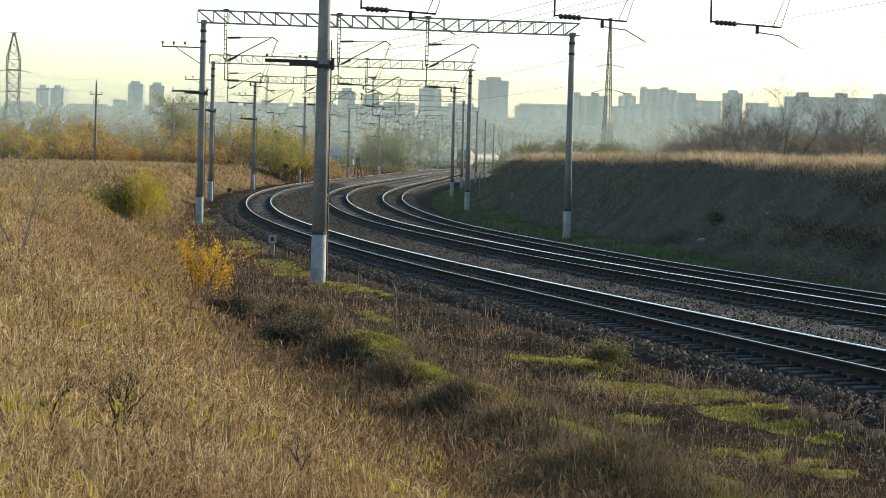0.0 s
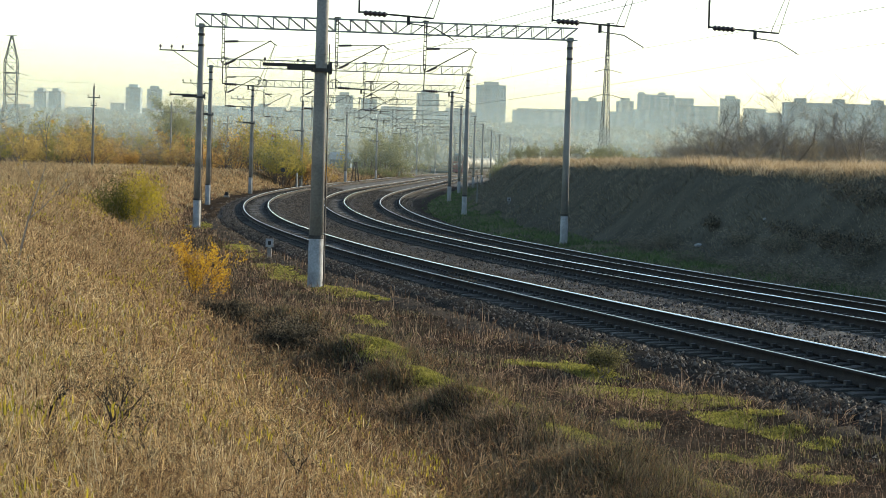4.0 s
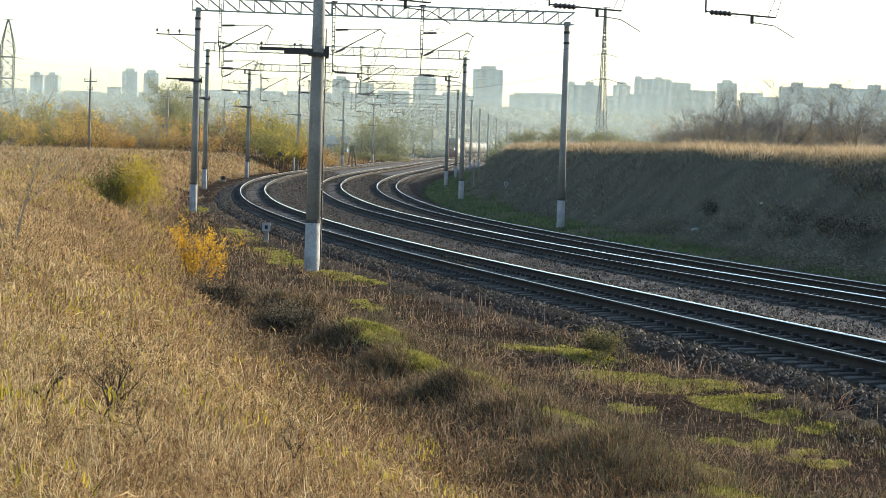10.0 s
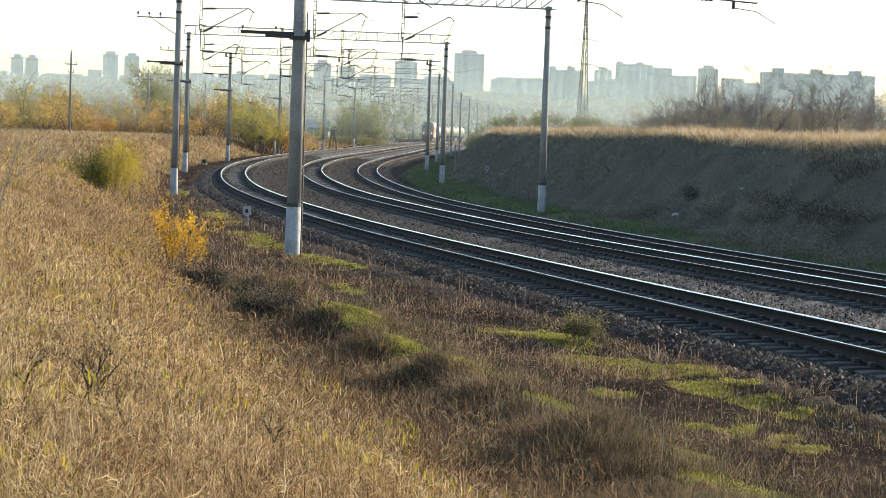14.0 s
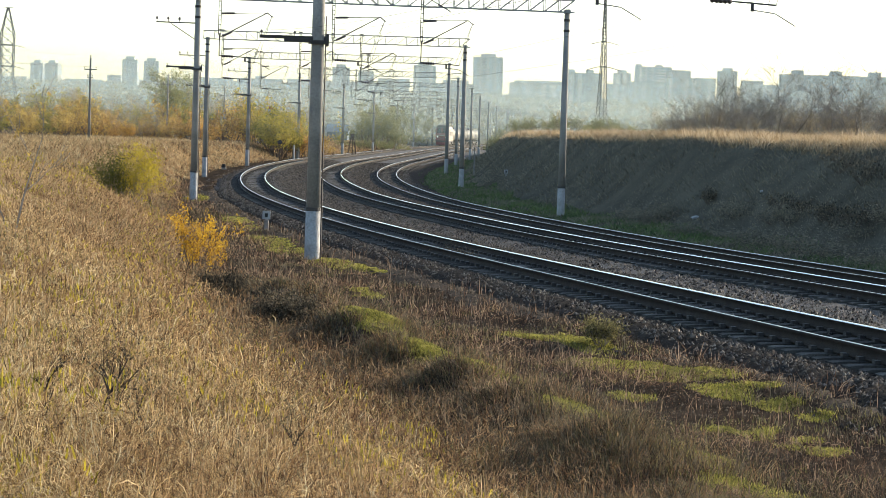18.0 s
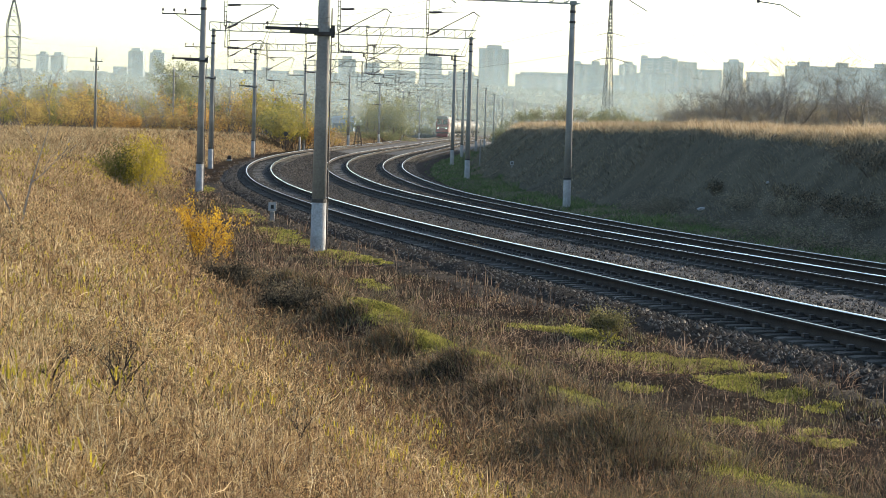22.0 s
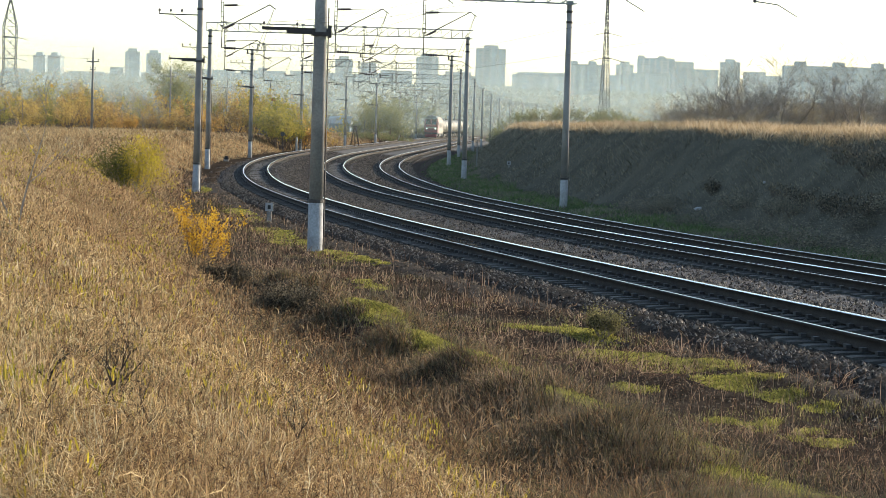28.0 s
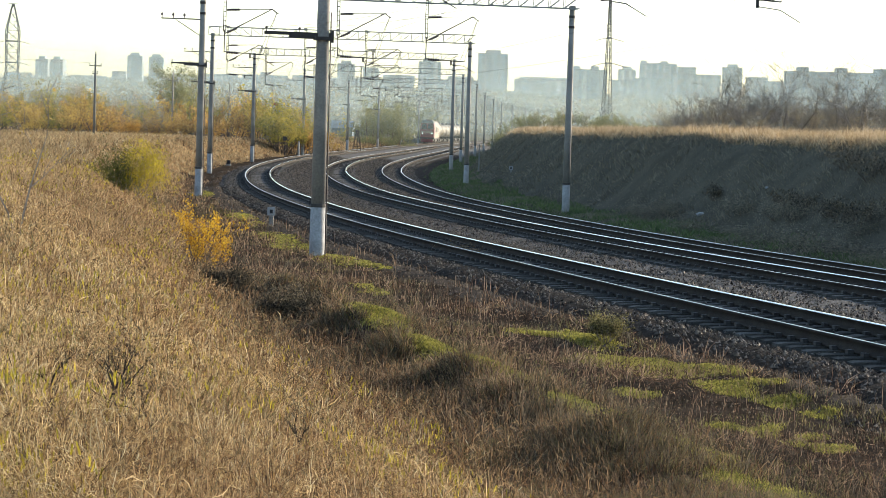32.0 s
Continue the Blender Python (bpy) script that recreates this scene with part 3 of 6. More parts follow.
def beam(parent, split, hang, right):
    x0, x1 = X_LEFT - 0.3, right + 0.35
    for y in (-BEAM_W / 2, BEAM_W / 2):
        for z in (BEAM_Z + 0.02, BEAM_Z + BEAM_H - 0.07):
            part("chord", Shape().box(x0, x1, y - 0.028, y + 0.028, z, z + 0.055), M_STEEL, parent, "steel angle chord of the lattice beam")
    n = 25
    w = (x1 - x0) / n
    def brace(mirror):
        sh = Shape().box(-0.018, 0.018, -0.02, 0.02, BEAM_Z + 0.05, BEAM_Z + BEAM_H - 0.05)
        a, b = (0.02, w - 0.02) if not mirror else (w - 0.02, 0.02)
        return sh.tube([(a, 0, BEAM_Z + BEAM_H - 0.06), (b, 0, BEAM_Z + 0.06)], 0.024, 4)
    if split:
        left, right = brace(False).mesh("brace", M_STEEL), brace(True).mesh("brace", M_STEEL)
        for k in range(n):
            for y in (-BEAM_W / 2, BEAM_W / 2):
                ob = part("brace", left if k < n / 2 else right, None, parent)
                ob.location = (x0 + k * w, y, 0)
    else:
        for y in (-BEAM_W / 2, BEAM_W / 2):
            sh = Shape()
            for k in range(n):
                b = brace(k >= n / 2)
                sh.add([(p[0] + x0 + k * w, p[1] + y, p[2]) for p in b.v], b.f)
            part("lattice", sh, M_STEEL, parent)
    for z in (BEAM_Z + 0.04, BEAM_Z + BEAM_H - 0.04):
        pts = [(x0 + k * w, (BEAM_W / 2 if k % 2 else -BEAM_W / 2), z) for k in range(n + 1)]
        part("lacing", Shape().tube(pts, 0.014, 3), M_STEEL, parent)
    for x in hang:
        part("hanger_cap", Shape().box(x - 0.14, x + 0.14, -0.27, 0.27, BEAM_Z + BEAM_H, BEAM_Z + BEAM_H + 0.05), M_DARKSTEEL, parent)


def pin_insulator(parent, x, z, k=1.0):
    part("pin_insulator", Shape().tube([(x, 0, z), (x, 0, z + 0.10 * k), (x, 0, z + 0.11 * k), (x, 0, z + 0.17 * k), (x, 0, z + 0.24 * k)],
                                       [0.02 * k, 0.02 * k, 0.065 * k, 0.065 * k, 0.035 * k], 8), M_INSUL, parent)


def high_crossarm(parent, mast_part):
    z = 8.28
    a = part("crossarm", Shape().box(X_LEFT - 2.05, X_LEFT + 0.05, -0.03, 0.03, z, z + 0.06), M_DARKSTEEL, mast_part, "slim steel crossarm with three insulators")
    part("crossarm_brace", Shape().tube([(X_LEFT - 1.35, 0, z), (X_LEFT, 0, z - 0.85)], 0.022, 5), M_DARKSTEEL, mast_part)
    for x in (-2.0, -1.45, -0.9):
        pin_insulator(a, X_LEFT + x, z + 0.06)


def low_bracket(parent, mast_part, z=6.05):
    sh = Shape().box(X_LEFT - 1.5, X_LEFT - 0.85, -0.05, 0.05, z + 0.04, z + 0.12)
    sh.box(X_LEFT - 0.87, X_LEFT + 0.24, -0.07, 0.07, z - 0.04, z + 0.12)
    sh.box(X_LEFT - 0.22, X_LEFT + 0.22, -0.23, 0.23, z - 0.07, z + 0.02)
    a = part("wire_bracket", sh, M_DARKSTEEL, mast_part, "dark heavy bracket with two insulators")
    for x in (-1.45, -0.6):
        pin_insulator(a, X_LEFT + x, z + 0.12, 0.55)
    part("clamp", Shape().box(X_LEFT + 0.2, X_LEFT + 0.27, -0.12, 0.12, z - 0.12, z + 0.2), M_DARKSTEEL, a)


def build_portal(split, high, hang=HANG, low=6.05, paint=M_WHITEWASH, right=X_RIGHT):
    g = thing("catenary_gantry", Matrix(), "concrete masts bridged by a grey lattice beam over three tracks", "catenary gantry", "gantries along the railway")
    ml = mast(g, X_LEFT, -0.28, BEAM_Z, paint)
    mr = mast(g, right, -0.56, BEAM_Z, paint)
    beam(g, split, hang, right)
    for x in hang:
        cantilever(g, x)
    if high:
        high_crossarm(g, ml)
    low_bracket(g, ml, low)
    part("earth_lead", Shape().tube([(X_LEFT + 0.22, -0.02, -0.4), (X_LEFT + 0.2, -0.02, 5.9)], 0.018, 4), M_DARKSTEEL, ml)
    return g


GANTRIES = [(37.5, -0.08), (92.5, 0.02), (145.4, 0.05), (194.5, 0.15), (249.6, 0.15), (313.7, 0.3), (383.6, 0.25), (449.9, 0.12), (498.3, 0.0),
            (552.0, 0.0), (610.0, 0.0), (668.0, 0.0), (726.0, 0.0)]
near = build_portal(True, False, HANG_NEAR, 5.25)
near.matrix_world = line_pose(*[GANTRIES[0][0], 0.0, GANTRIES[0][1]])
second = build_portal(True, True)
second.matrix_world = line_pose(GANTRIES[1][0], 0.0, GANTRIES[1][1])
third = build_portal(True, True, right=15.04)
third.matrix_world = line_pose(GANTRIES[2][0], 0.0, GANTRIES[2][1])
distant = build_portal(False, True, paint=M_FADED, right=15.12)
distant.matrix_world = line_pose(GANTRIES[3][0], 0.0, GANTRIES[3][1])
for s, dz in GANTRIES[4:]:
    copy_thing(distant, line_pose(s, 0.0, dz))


# ---- wires ----
def span_wire(shape, a, b, sag, radius, n=14):
    a, b = Vector(a), Vector(b)
    pts = []
    for k in range(n + 1):
        u = k / n
        p = a.lerp(b, u)
        p.z -= 4 * sag * u * (1 - u)
        pts.append(p)
    shape.tube(pts, radius, 4, False)
    return pts


def build_wires():
    stations = [(-20.0, 0.0)] + GANTRIES
    for lane, x in enumerate(HANG):
        w = thing("overhead_line", Matrix(), "contact wire hung on droppers from a messenger wire", "overhead line", "overhead lines")
        for (s0, d0), (s1, d1) in zip(stations[:-1], stations[1:]):
            sh = Shape()
            m0, m1 = line_pose(s0, 0, d0), line_pose(s1, 0, d1)
            xa = HANG_NEAR[lane] if s0 < 40 else x
            xb = HANG_NEAR[lane] if s1 < 40 else x
            top = span_wire(sh, m0 @ Vector((xa + 2.65, 0, BEAM_Z - 0.76)), m1 @ Vector((xb + 2.65, 0, BEAM_Z - 0.76)), 0.95, 0.005)
            part("messenger_wire", sh, M_WIRE, w)
            sh = Shape()
            bot = span_wire(sh, m0 @ Vector((xa + 2.5, 0, BEAM_Z - 3.37)), m1 @ Vector((xb + 2.5, 0, BEAM_Z - 3.37)), 0.05, 0.006)
            part("contact_wire", sh, M_WIRE, w)
            if s0 < 300:
                for k in range(1, 14, 2):
                    part("dropper", Shape().tube([top[k], bot[k]], 0.0035, 3, False), M_WIRE, w)
    for name, label, xs, z, first in (("feeder_line", "three thin feeder wires on the mast crossarms", (-2.0, -1.45, -0.9), 8.6, 1),
                                      ("signal_line", "two wires on the low mast brackets", (-1.45, -0.6), 6.28, 0)):
        w = thing(name, Matrix(), label, "power line")
        for x in xs:
            for (s0, d0), (s1, d1) in zip(stations[:-1], stations[1:]):
                sh = Shape()
                za, zb = (5.48 if first == 0 and s < 40 else z for s in (s0, s1))
                span_wire(sh, line_pose(s0, 0, d0) @ Vector((X_LEFT + x, 0, za)), line_pose(s1, 0, d1) @ Vector((X_LEFT + x, 0, zb)), 0.7, 0.004)
                part("wire", sh, M_WIRE, w)


build_wires()

# ---- the train ----
def wheelset_bogie(parent, y, length, axles):
    b = part("bogie", Shape().box(-1.15, -0.95, y - length / 2, y + length / 2, 0.45, 0.85).box(0.95, 1.15, y - length / 2, y + length / 2, 0.45, 0.85)
             .box(-0.9, 0.9, y - 0.3, y + 0.3, 0.5, 0.8), M_DARKSTEEL, parent, "dark steel bogie")
    for k in range(axles):
        yy = y + (k - (axles - 1) / 2) * length / axles * 1.05
        for x in (-0.79, 0.79):
            part("wheel", Shape().tube([(x - 0.065, yy, 0.5), (x + 0.065, yy, 0.5)], 0.5, 16), M_DARKSTEEL, b)


def build_locomotive(label):
    """A diesel locomotive; its front is at y = 0 and faces -y."""
    g = thing("locomotive", Matrix(), label, "locomotive")
    L = 17.6
    prof = [(-1.56, 1.25), (1.56, 1.25), (1.58, 3.5), (1.46, 4.35), (1.0, 4.95), (0, 5.12), (-1.0, 4.95), (-1.46, 4.35), (-1.58, 3.5)]

    def loft(rows, mat, name, text):
        V, F, n = [], [], len(prof)
        for y, kx, kz, dy in rows:
            V += [(x * kx, y + dy * max(0, z - 2.7), 1.25 + (z - 1.25) * kz) for x, z in prof]
        for a in range(len(rows) - 1):
            for j in range(n):
                F.append((a * n + j, (a + 1) * n + j, (a + 1) * n + (j + 1) % n, a * n + (j + 1) % n))
        F.append(tuple(range(n)))
        F.append(tuple((len(rows) - 1) * n + j for j in range(n - 1, -1, -1)))
        return part(name, Shape().add(V, F), mat, g, text)

    cab = loft([(0.0, 0.93, 0.93, 0.28), (0.12, 0.98, 0.97, 0.27), (0.6, 1.0, 1.0, 0.2), (3.3, 1.0, 1.0, 0.0)], M_RED, "cab", "rounded red cab")
    # the dark brow over the windscreens slopes back to the roof
    part("brow", Shape().add([(-1.3, 0.40, 4.32), (1.3, 0.40, 4.32), (0.95, 0.75, 4.99), (-0.95, 0.75, 4.99), (-0.95, 3.3, 5.14), (0.95, 3.3, 5.14),
                              (-1.42, 3.3, 4.55), (1.42, 3.3, 4.55), (-1.42, 0.75, 4.50), (1.42, 0.75, 4.50)],
                             [(0, 1, 2, 3), (3, 2, 5, 4), (1, 9, 2), (9, 7, 5, 2), (0, 3, 8), (8, 3, 4, 6)]), M_LOCO_ROOF, cab, "grey-green brow over the cab windows")
    part("nose_stripe", Shape().box(-1.3, 1.3, -0.03, 0.03, 2.36, 2.52), M_CREAM, cab, "thin cream stripe across the nose")
    loft([(3.3, 0.995, 0.96, 0.0), (L, 0.995, 0.96, 0.0)], M_CREAM, "hood", "cream body side with louvres")
    part("roof", Shape().box(-1.1, 1.1, 3.4, L, 4.78, 4.95, 0.05), M_LOCO_ROOF, g, "dull grey-green roof")
    for y in (5.5, 9.0, 12.5):
        part("roof_fan", Shape().tube([(0, y, 4.9), (0, y, 5.12)], 0.62, 14), M_DARKSTEEL, g)
    for y in (5.0, 6.2, 7.4, 9.5, 11.5, 13.5):
        for x in (-1.585, 1.565):
            part("louvre", Shape().box(x, x + 0.02, y, y + 0.85, 2.5, 3.5), M_DARKSTEEL, g)
    for x0 in (-1.22, 0.1):
        sh = Shape().add([(x0, 0.20, 3.1), (x0 + 1.12, 0.20, 3.1), (x0 + 1.05, 0.46, 4.28), (x0 + 0.1, 0.46, 4.28),
                          (x0, 0.26, 3.1), (x0 + 1.12, 0.26, 3.1), (x0 + 1.05, 0.52, 4.28), (x0 + 0.1, 0.52, 4.28)],
                         [(0, 1, 2, 3), (7, 6, 5, 4), (0, 4, 5, 1), (1, 5, 6, 2), (2, 6, 7, 3), (3, 7, 4, 0)])
        sh.v = [(a, b - 0.24, c) for a, b, c in sh.v]
        part("windscreen", sh, M_GLASS_DARK, cab, "dark cab windscreen")
    for x in (-1.605, 1.585):
        part("side_window", Shape().box(x, x + 0.02, 1.0, 1.9, 3.1, 3.8), M_GLASS_DARK, cab)
    for x in (-0.98, 0.98):
        h = part("headlight", Shape().tube([(x, -0.06, 2.15), (x, 0.1, 2.15)], 0.10, 12), M_HEADLIGHT, g, "lit round headlight")
        part("rim", Shape().tube([(x, -0.03, 2.15), (x, 0.12, 2.15)], 0.2, 12), M_DARKSTEEL, h)
    part("frame", Shape().box(-1.5, 1.5, 0.0, L, 0.98, 1.25), M_DARKSTEEL, g, "dark underframe")
    part("fuel_tank", Shape().box(-1.3, 1.3, 7.0, 10.6, 0.35, 1.0, 0.1), M_DARKSTEEL, g)
    part("plough", Shape().add([(-1.35, -0.25, 0.2), (0, -0.5, 0.2), (1.35, -0.25, 0.2), (1.35, 0.0, 1.0), (0, -0.1, 1.0), (-1.35, 0.0, 1.0),
                                (-1.35, 0.2, 0.2), (1.35, 0.2, 0.2), (1.35, 0.2, 1.0), (-1.35, 0.2, 1.0)],
                               [(0, 1, 4, 5), (1, 2, 3, 4), (6, 9, 8, 7), (0, 5, 9, 6), (2, 7, 8, 3), (5, 4, 3, 8, 9), (0, 6, 7, 2, 1)]), M_RED, g, "red snow plough")
    part("coupler", Shape().box(-0.18, 0.18, -0.75, 0.1, 0.9, 1.2, 0.04), M_DARKSTEEL, g)
    for x in (-1.45, 1.45):
        part("handrail", Shape().tube([(x, 0.05, 1.25), (x, 0.02, 2.3)], 0.025, 5), M_CREAM, g)
        part("hood_rail", Shape().tube([(x * 1.12, 3.6, 2.2), (x * 1.12, L - 0.3, 2.2)], 0.025, 4), M_CREAM, g)
    wheelset_bogie(g, 3.6, 4.6, 3)
    wheelset_bogie(g, 14.0, 4.6, 3)
    return g


def build_tank_wagon():
    g = thing("tank_wagon", Matrix(), "cream cylindrical tank wagon on dark bogies", "tank wagon", "tank wagons of the train")
    pts = [(0, 0.55, 2.75), (0, 0.62, 2.75), (0, 0.8, 2.75), (0, 1.1, 2.75), (0, 10.7, 2.75), (0, 11.0, 2.75), (0, 11.18, 2.75), (0, 11.25, 2.75)]
    part("barrel", Shape().tube(pts, [0.7, 1.1, 1.38, 1.5, 1.5, 1.38, 1.1, 0.7], 24), M_TANK, g, "cream steel barrel", True)
    for y in (2.6, 9.2):
        part("strap", Shape().tube([(0, y - 0.06, 2.75), (0, y + 0.06, 2.75)], 1.515, 24), M_TANKDARK, g)
    part("dome", Shape().tube([(0, 5.9, 4.15), (0, 5.9, 4.55), (0, 5.9, 4.62)], [0.42, 0.42, 0.3], 14), M_TANKDARK, g)
    part("walkway", Shape().box(-0.35, 0.35, 4.3, 7.5, 4.32, 4.37), M_DARKSTEEL, g)
    part("underframe", Shape().box(-0.35, 0.35, 0.0, 11.8, 0.95, 1.25).box(-1.45, 1.45, 0.1, 0.35, 0.95, 1.3).box(-1.45, 1.45, 11.45, 11.7, 0.95, 1.3), M_DARKSTEEL, g)
    part("ladder", Shape().tube([(-1.55, 5.7, 1.2), (-1.55, 5.7, 3.2), (-0.6, 5.7, 4.3)], 0.03, 4).tube([(-1.55, 6.1, 1.2), (-1.55, 6.1, 3.2), (-0.6, 6.1, 4.3)], 0.03, 4), M_DARKSTEEL, g)
    part("coupler", Shape().box(-0.15, 0.15, -0.5, 0.1, 0.9, 1.2), M_DARKSTEEL, g)
    wheelset_bogie(g, 2.0, 2.6, 2)
    wheelset_bogie(g, 9.8, 2.6, 2)
    return g


LOCO = build_locomotive("red diesel locomotive with cream sides and lit headlights")
WAGONS = [build_tank_wagon()]
for n in range(6):
    WAGONS.append(copy_thing(WAGONS[0], Matrix()))


def motions():
    """The train rolls up the first track, slowly at first."""
    times = (0, 5, 10, 14, 17, 20, 22, 24, 28, 30, 32)
    front = (583.0, 576.0, 565.0, 551.0, 539.5, 527.0, 518.5, 510.0, 493.0, 483.5, 473.5)
    def rows(behind, wheelbase):
        out = []
        for t, s in zip(times, front):
            a, b = along(s + behind, 0.0), along(s + behind + wheelbase, 0.0)
            d = b - a
            out.append((t, pose(a[0], a[1], a[2] + 0.01, 0, 0, math.degrees(math.atan2(d[1], d[0])) - 90)))
        return out
    walk(LOCO, rows(0.0, 17.0))
    for n, w in enumerate(WAGONS):
        walk(w, rows(18.6 + n * 12.02, 11.5))

# ---- plants ----
RNG = np.random.RandomState(7)


def scatter(n, d0, d1, power, a0=-12.6, a1=12.6):
    """Points of the plan in the sector before the camera, thinning out with distance."""
    u = RNG.rand(n)
    k = 2.0 - power
    d = (d0 ** k + u * (d1 ** k - d0 ** k)) ** (1 / k)
    a = np.radians(RNG.uniform(a0, a1, n))
    return d * np.sin(a), d * np.cos(a), d


def blade_mesh(name, X, Y, Z, height, width, lean, mat, curl=0.5):
    """Bent tapering blades, three triangles each."""
    n = len(X)
    a = RNG.uniform(0, 2 * np.pi, n)
    b = RNG.uniform(0, 2 * np.pi, n)
    wx, wy = np.cos(a) * width / 2, np.sin(a) * width / 2
    lx, ly = np.cos(b) * lean * height, np.sin(b) * lean * height
    V = np.zeros((n, 5, 3), np.float32)
    V[:, 0] = np.stack([X - wx, Y - wy, Z - 0.02], -1)
    V[:, 1] = np.stack([X + wx, Y + wy, Z - 0.02], -1)
    mx, my, mz = X + lx * 0.35, Y + ly * 0.35, Z + height * 0.55
    V[:, 2] = np.stack([mx - wx * 0.75, my - wy * 0.75, mz], -1)
    V[:, 3] = np.stack([mx + wx * 0.75, my + wy * 0.75, mz], -1)
    V[:, 4] = np.stack([X + lx * (1 + curl * RNG.rand(n)), Y + ly * (1 + curl * RNG.rand(n)), Z + height * (1 - 0.3 * lean)], -1)
    base = np.arange(n)[:, None] * 5
    T = np.concatenate([base + [0, 1, 3], base + [0, 3, 2], base + [2, 3, 4]], 1).reshape(-1, 3)
    return big_mesh(name, V.reshape(-1, 3), T, mat)


def wisp_mesh(name, X, Y, Z, height, width, lean, mat):
    """Distant tufts: one slim triangle each."""
    n = len(X)
    a, b = RNG.uniform(0, 2 * np.pi, n), RNG.uniform(0, 2 * np.pi, n)
    wx, wy = np.cos(a) * width / 2, np.sin(a) * width / 2
    V = np.stack([np.stack([X - wx, Y - wy, Z - 0.03], -1), np.stack([X + wx, Y + wy, Z - 0.03], -1),
                  np.stack([X + np.cos(b) * lean * height, Y + np.sin(b) * lean * height, Z + height], -1)], 1)
    return big_mesh(name, V.reshape(-1, 3), np.arange(n * 3).reshape(-1, 3), mat)


def tangle_mesh(name, X, Y, Z, length, width, mat):
    """Fine bent stems lying every way in the grass: a slim kinked diamond each."""
    n = len(X)
    a = RNG.uniform(0, 2 * np.pi, n)
    e = RNG.uniform(0.15, 1.5, n)
    d = np.stack([np.cos(a) * np.cos(e), np.sin(a) * np.cos(e), np.sin(e)], -1)
    a2, e2 = a + RNG.normal(0, 0.7, n), e + RNG.normal(-0.35, 0.5, n)
    d2 = np.stack([np.cos(a2) * np.cos(e2), np.sin(a2) * np.cos(e2), np.sin(e2)], -1)
    side = np.cross(d, RNG.normal(0, 1, (n, 3)))
    side *= (width / 2 / np.maximum(np.linalg.norm(side, axis=1), 1e-6))[:, None]
    p0 = np.stack([X, Y, Z], -1)
    p1 = p0 + d * (length * 0.5)[:, None]
    p2 = p1 + d2 * (length * 0.5)[:, None]
    V = np.stack([p0, p1 - side, p1 + side, p2], 1)
    base = np.arange(n)[:, None] * 4
    T = np.concatenate([base + [0, 2, 1], base + [1, 2, 3]], 1).reshape(-1, 3)
    return big_mesh(name, V.reshape(-1, 3), T, mat)


def stuff(name, me, label, category):
    return tagged(new(name, me), label, category, kind="stuff")


STRAW = blades("dry_straw", [(0.024, 0.014, 0.0075), (0.13, 0.079, 0.035), (0.34, 0.217, 0.095), (0.54, 0.377, 0.176), (0.74, 0.58, 0.33)], patch=1.3, through_light=0.4)
GREY = blades("grey_olive_straw", [(0.02, 0.017, 0.010), (0.095, 0.08, 0.044), (0.215, 0.18, 0.10), (0.35, 0.295, 0.17), (0.58, 0.51, 0.34)], patch=1.1, through_light=0.4)
FAR_STRAW = blades("distant_dry_straw", [(0.13, 0.086, 0.044), (0.27, 0.183, 0.094), (0.39, 0.274, 0.142), (0.54, 0.393, 0.217)], patch=0.5, through_light=0.45)
WEED = blades("brown_verge_weed", [(0.015, 0.010, 0.008), (0.065, 0.039, 0.026), (0.18, 0.108, 0.068), (0.47, 0.33, 0.21)], patch=1.6, through_light=0.25)
RUST = blades("rusty_weed", [(0.035, 0.02, 0.013), (0.14, 0.078, 0.038), (0.27, 0.158, 0.076), (0.46, 0.31, 0.165)], patch=0.8, through_light=0.25)
# withered grass with the shade of the bank worked into its dark stops
DARK = blades("withered_shade_grass", [(0.022, 0.020, 0.014), (0.06, 0.051, 0.034), (0.12, 0.097, 0.062), (0.24, 0.19, 0.12)], patch=1.0, through_light=0.2)
MOSS = blades("fresh_green_grass", [(0.08, 0.082, 0.022), (0.19, 0.185, 0.04), (0.33, 0.305, 0.06), (0.45, 0.41, 0.11)], patch=2.5, through_light=0.5)
OLIVE = blades("olive_turf", [(0.045, 0.043, 0.02), (0.105, 0.098, 0.04), (0.17, 0.15, 0.06), (0.24, 0.205, 0.10)], patch=1.5, through_light=0.4)
# foot and slope grass carry the shade of the cutting in their colours
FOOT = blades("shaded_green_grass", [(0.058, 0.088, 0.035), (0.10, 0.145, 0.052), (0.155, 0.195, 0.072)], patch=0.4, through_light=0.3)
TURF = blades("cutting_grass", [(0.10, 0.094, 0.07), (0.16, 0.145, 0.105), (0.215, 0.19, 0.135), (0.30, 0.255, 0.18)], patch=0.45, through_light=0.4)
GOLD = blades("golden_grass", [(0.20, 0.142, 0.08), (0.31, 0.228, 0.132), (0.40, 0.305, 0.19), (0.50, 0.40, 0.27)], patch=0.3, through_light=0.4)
YELLOW = blades("yellow_weed_leaf", [(0.20, 0.18, 0.02), (0.36, 0.29, 0.03), (0.44, 0.34, 0.05)], patch=2.0, through_light=0.5)


def field_edge(s):
    return np.interp(s, (-40, 0, 8, 20, 55, 90, 150, 300), (8.2, 8.2, 8.4, 8.2, 6.2, 5.0, 4.6, 5.2))


def in_field(X, Y, s, o, reach, power=1.9):
    """Thins out towards the low ground, with a ragged edge."""
    return o < -field_edge(s) - 4.6 + reach * RNG.rand(len(X)) ** power + 0.45 * waves(X, Y, 1.1, 27) + 0.35 * waves(X, Y, 3.3, 28)


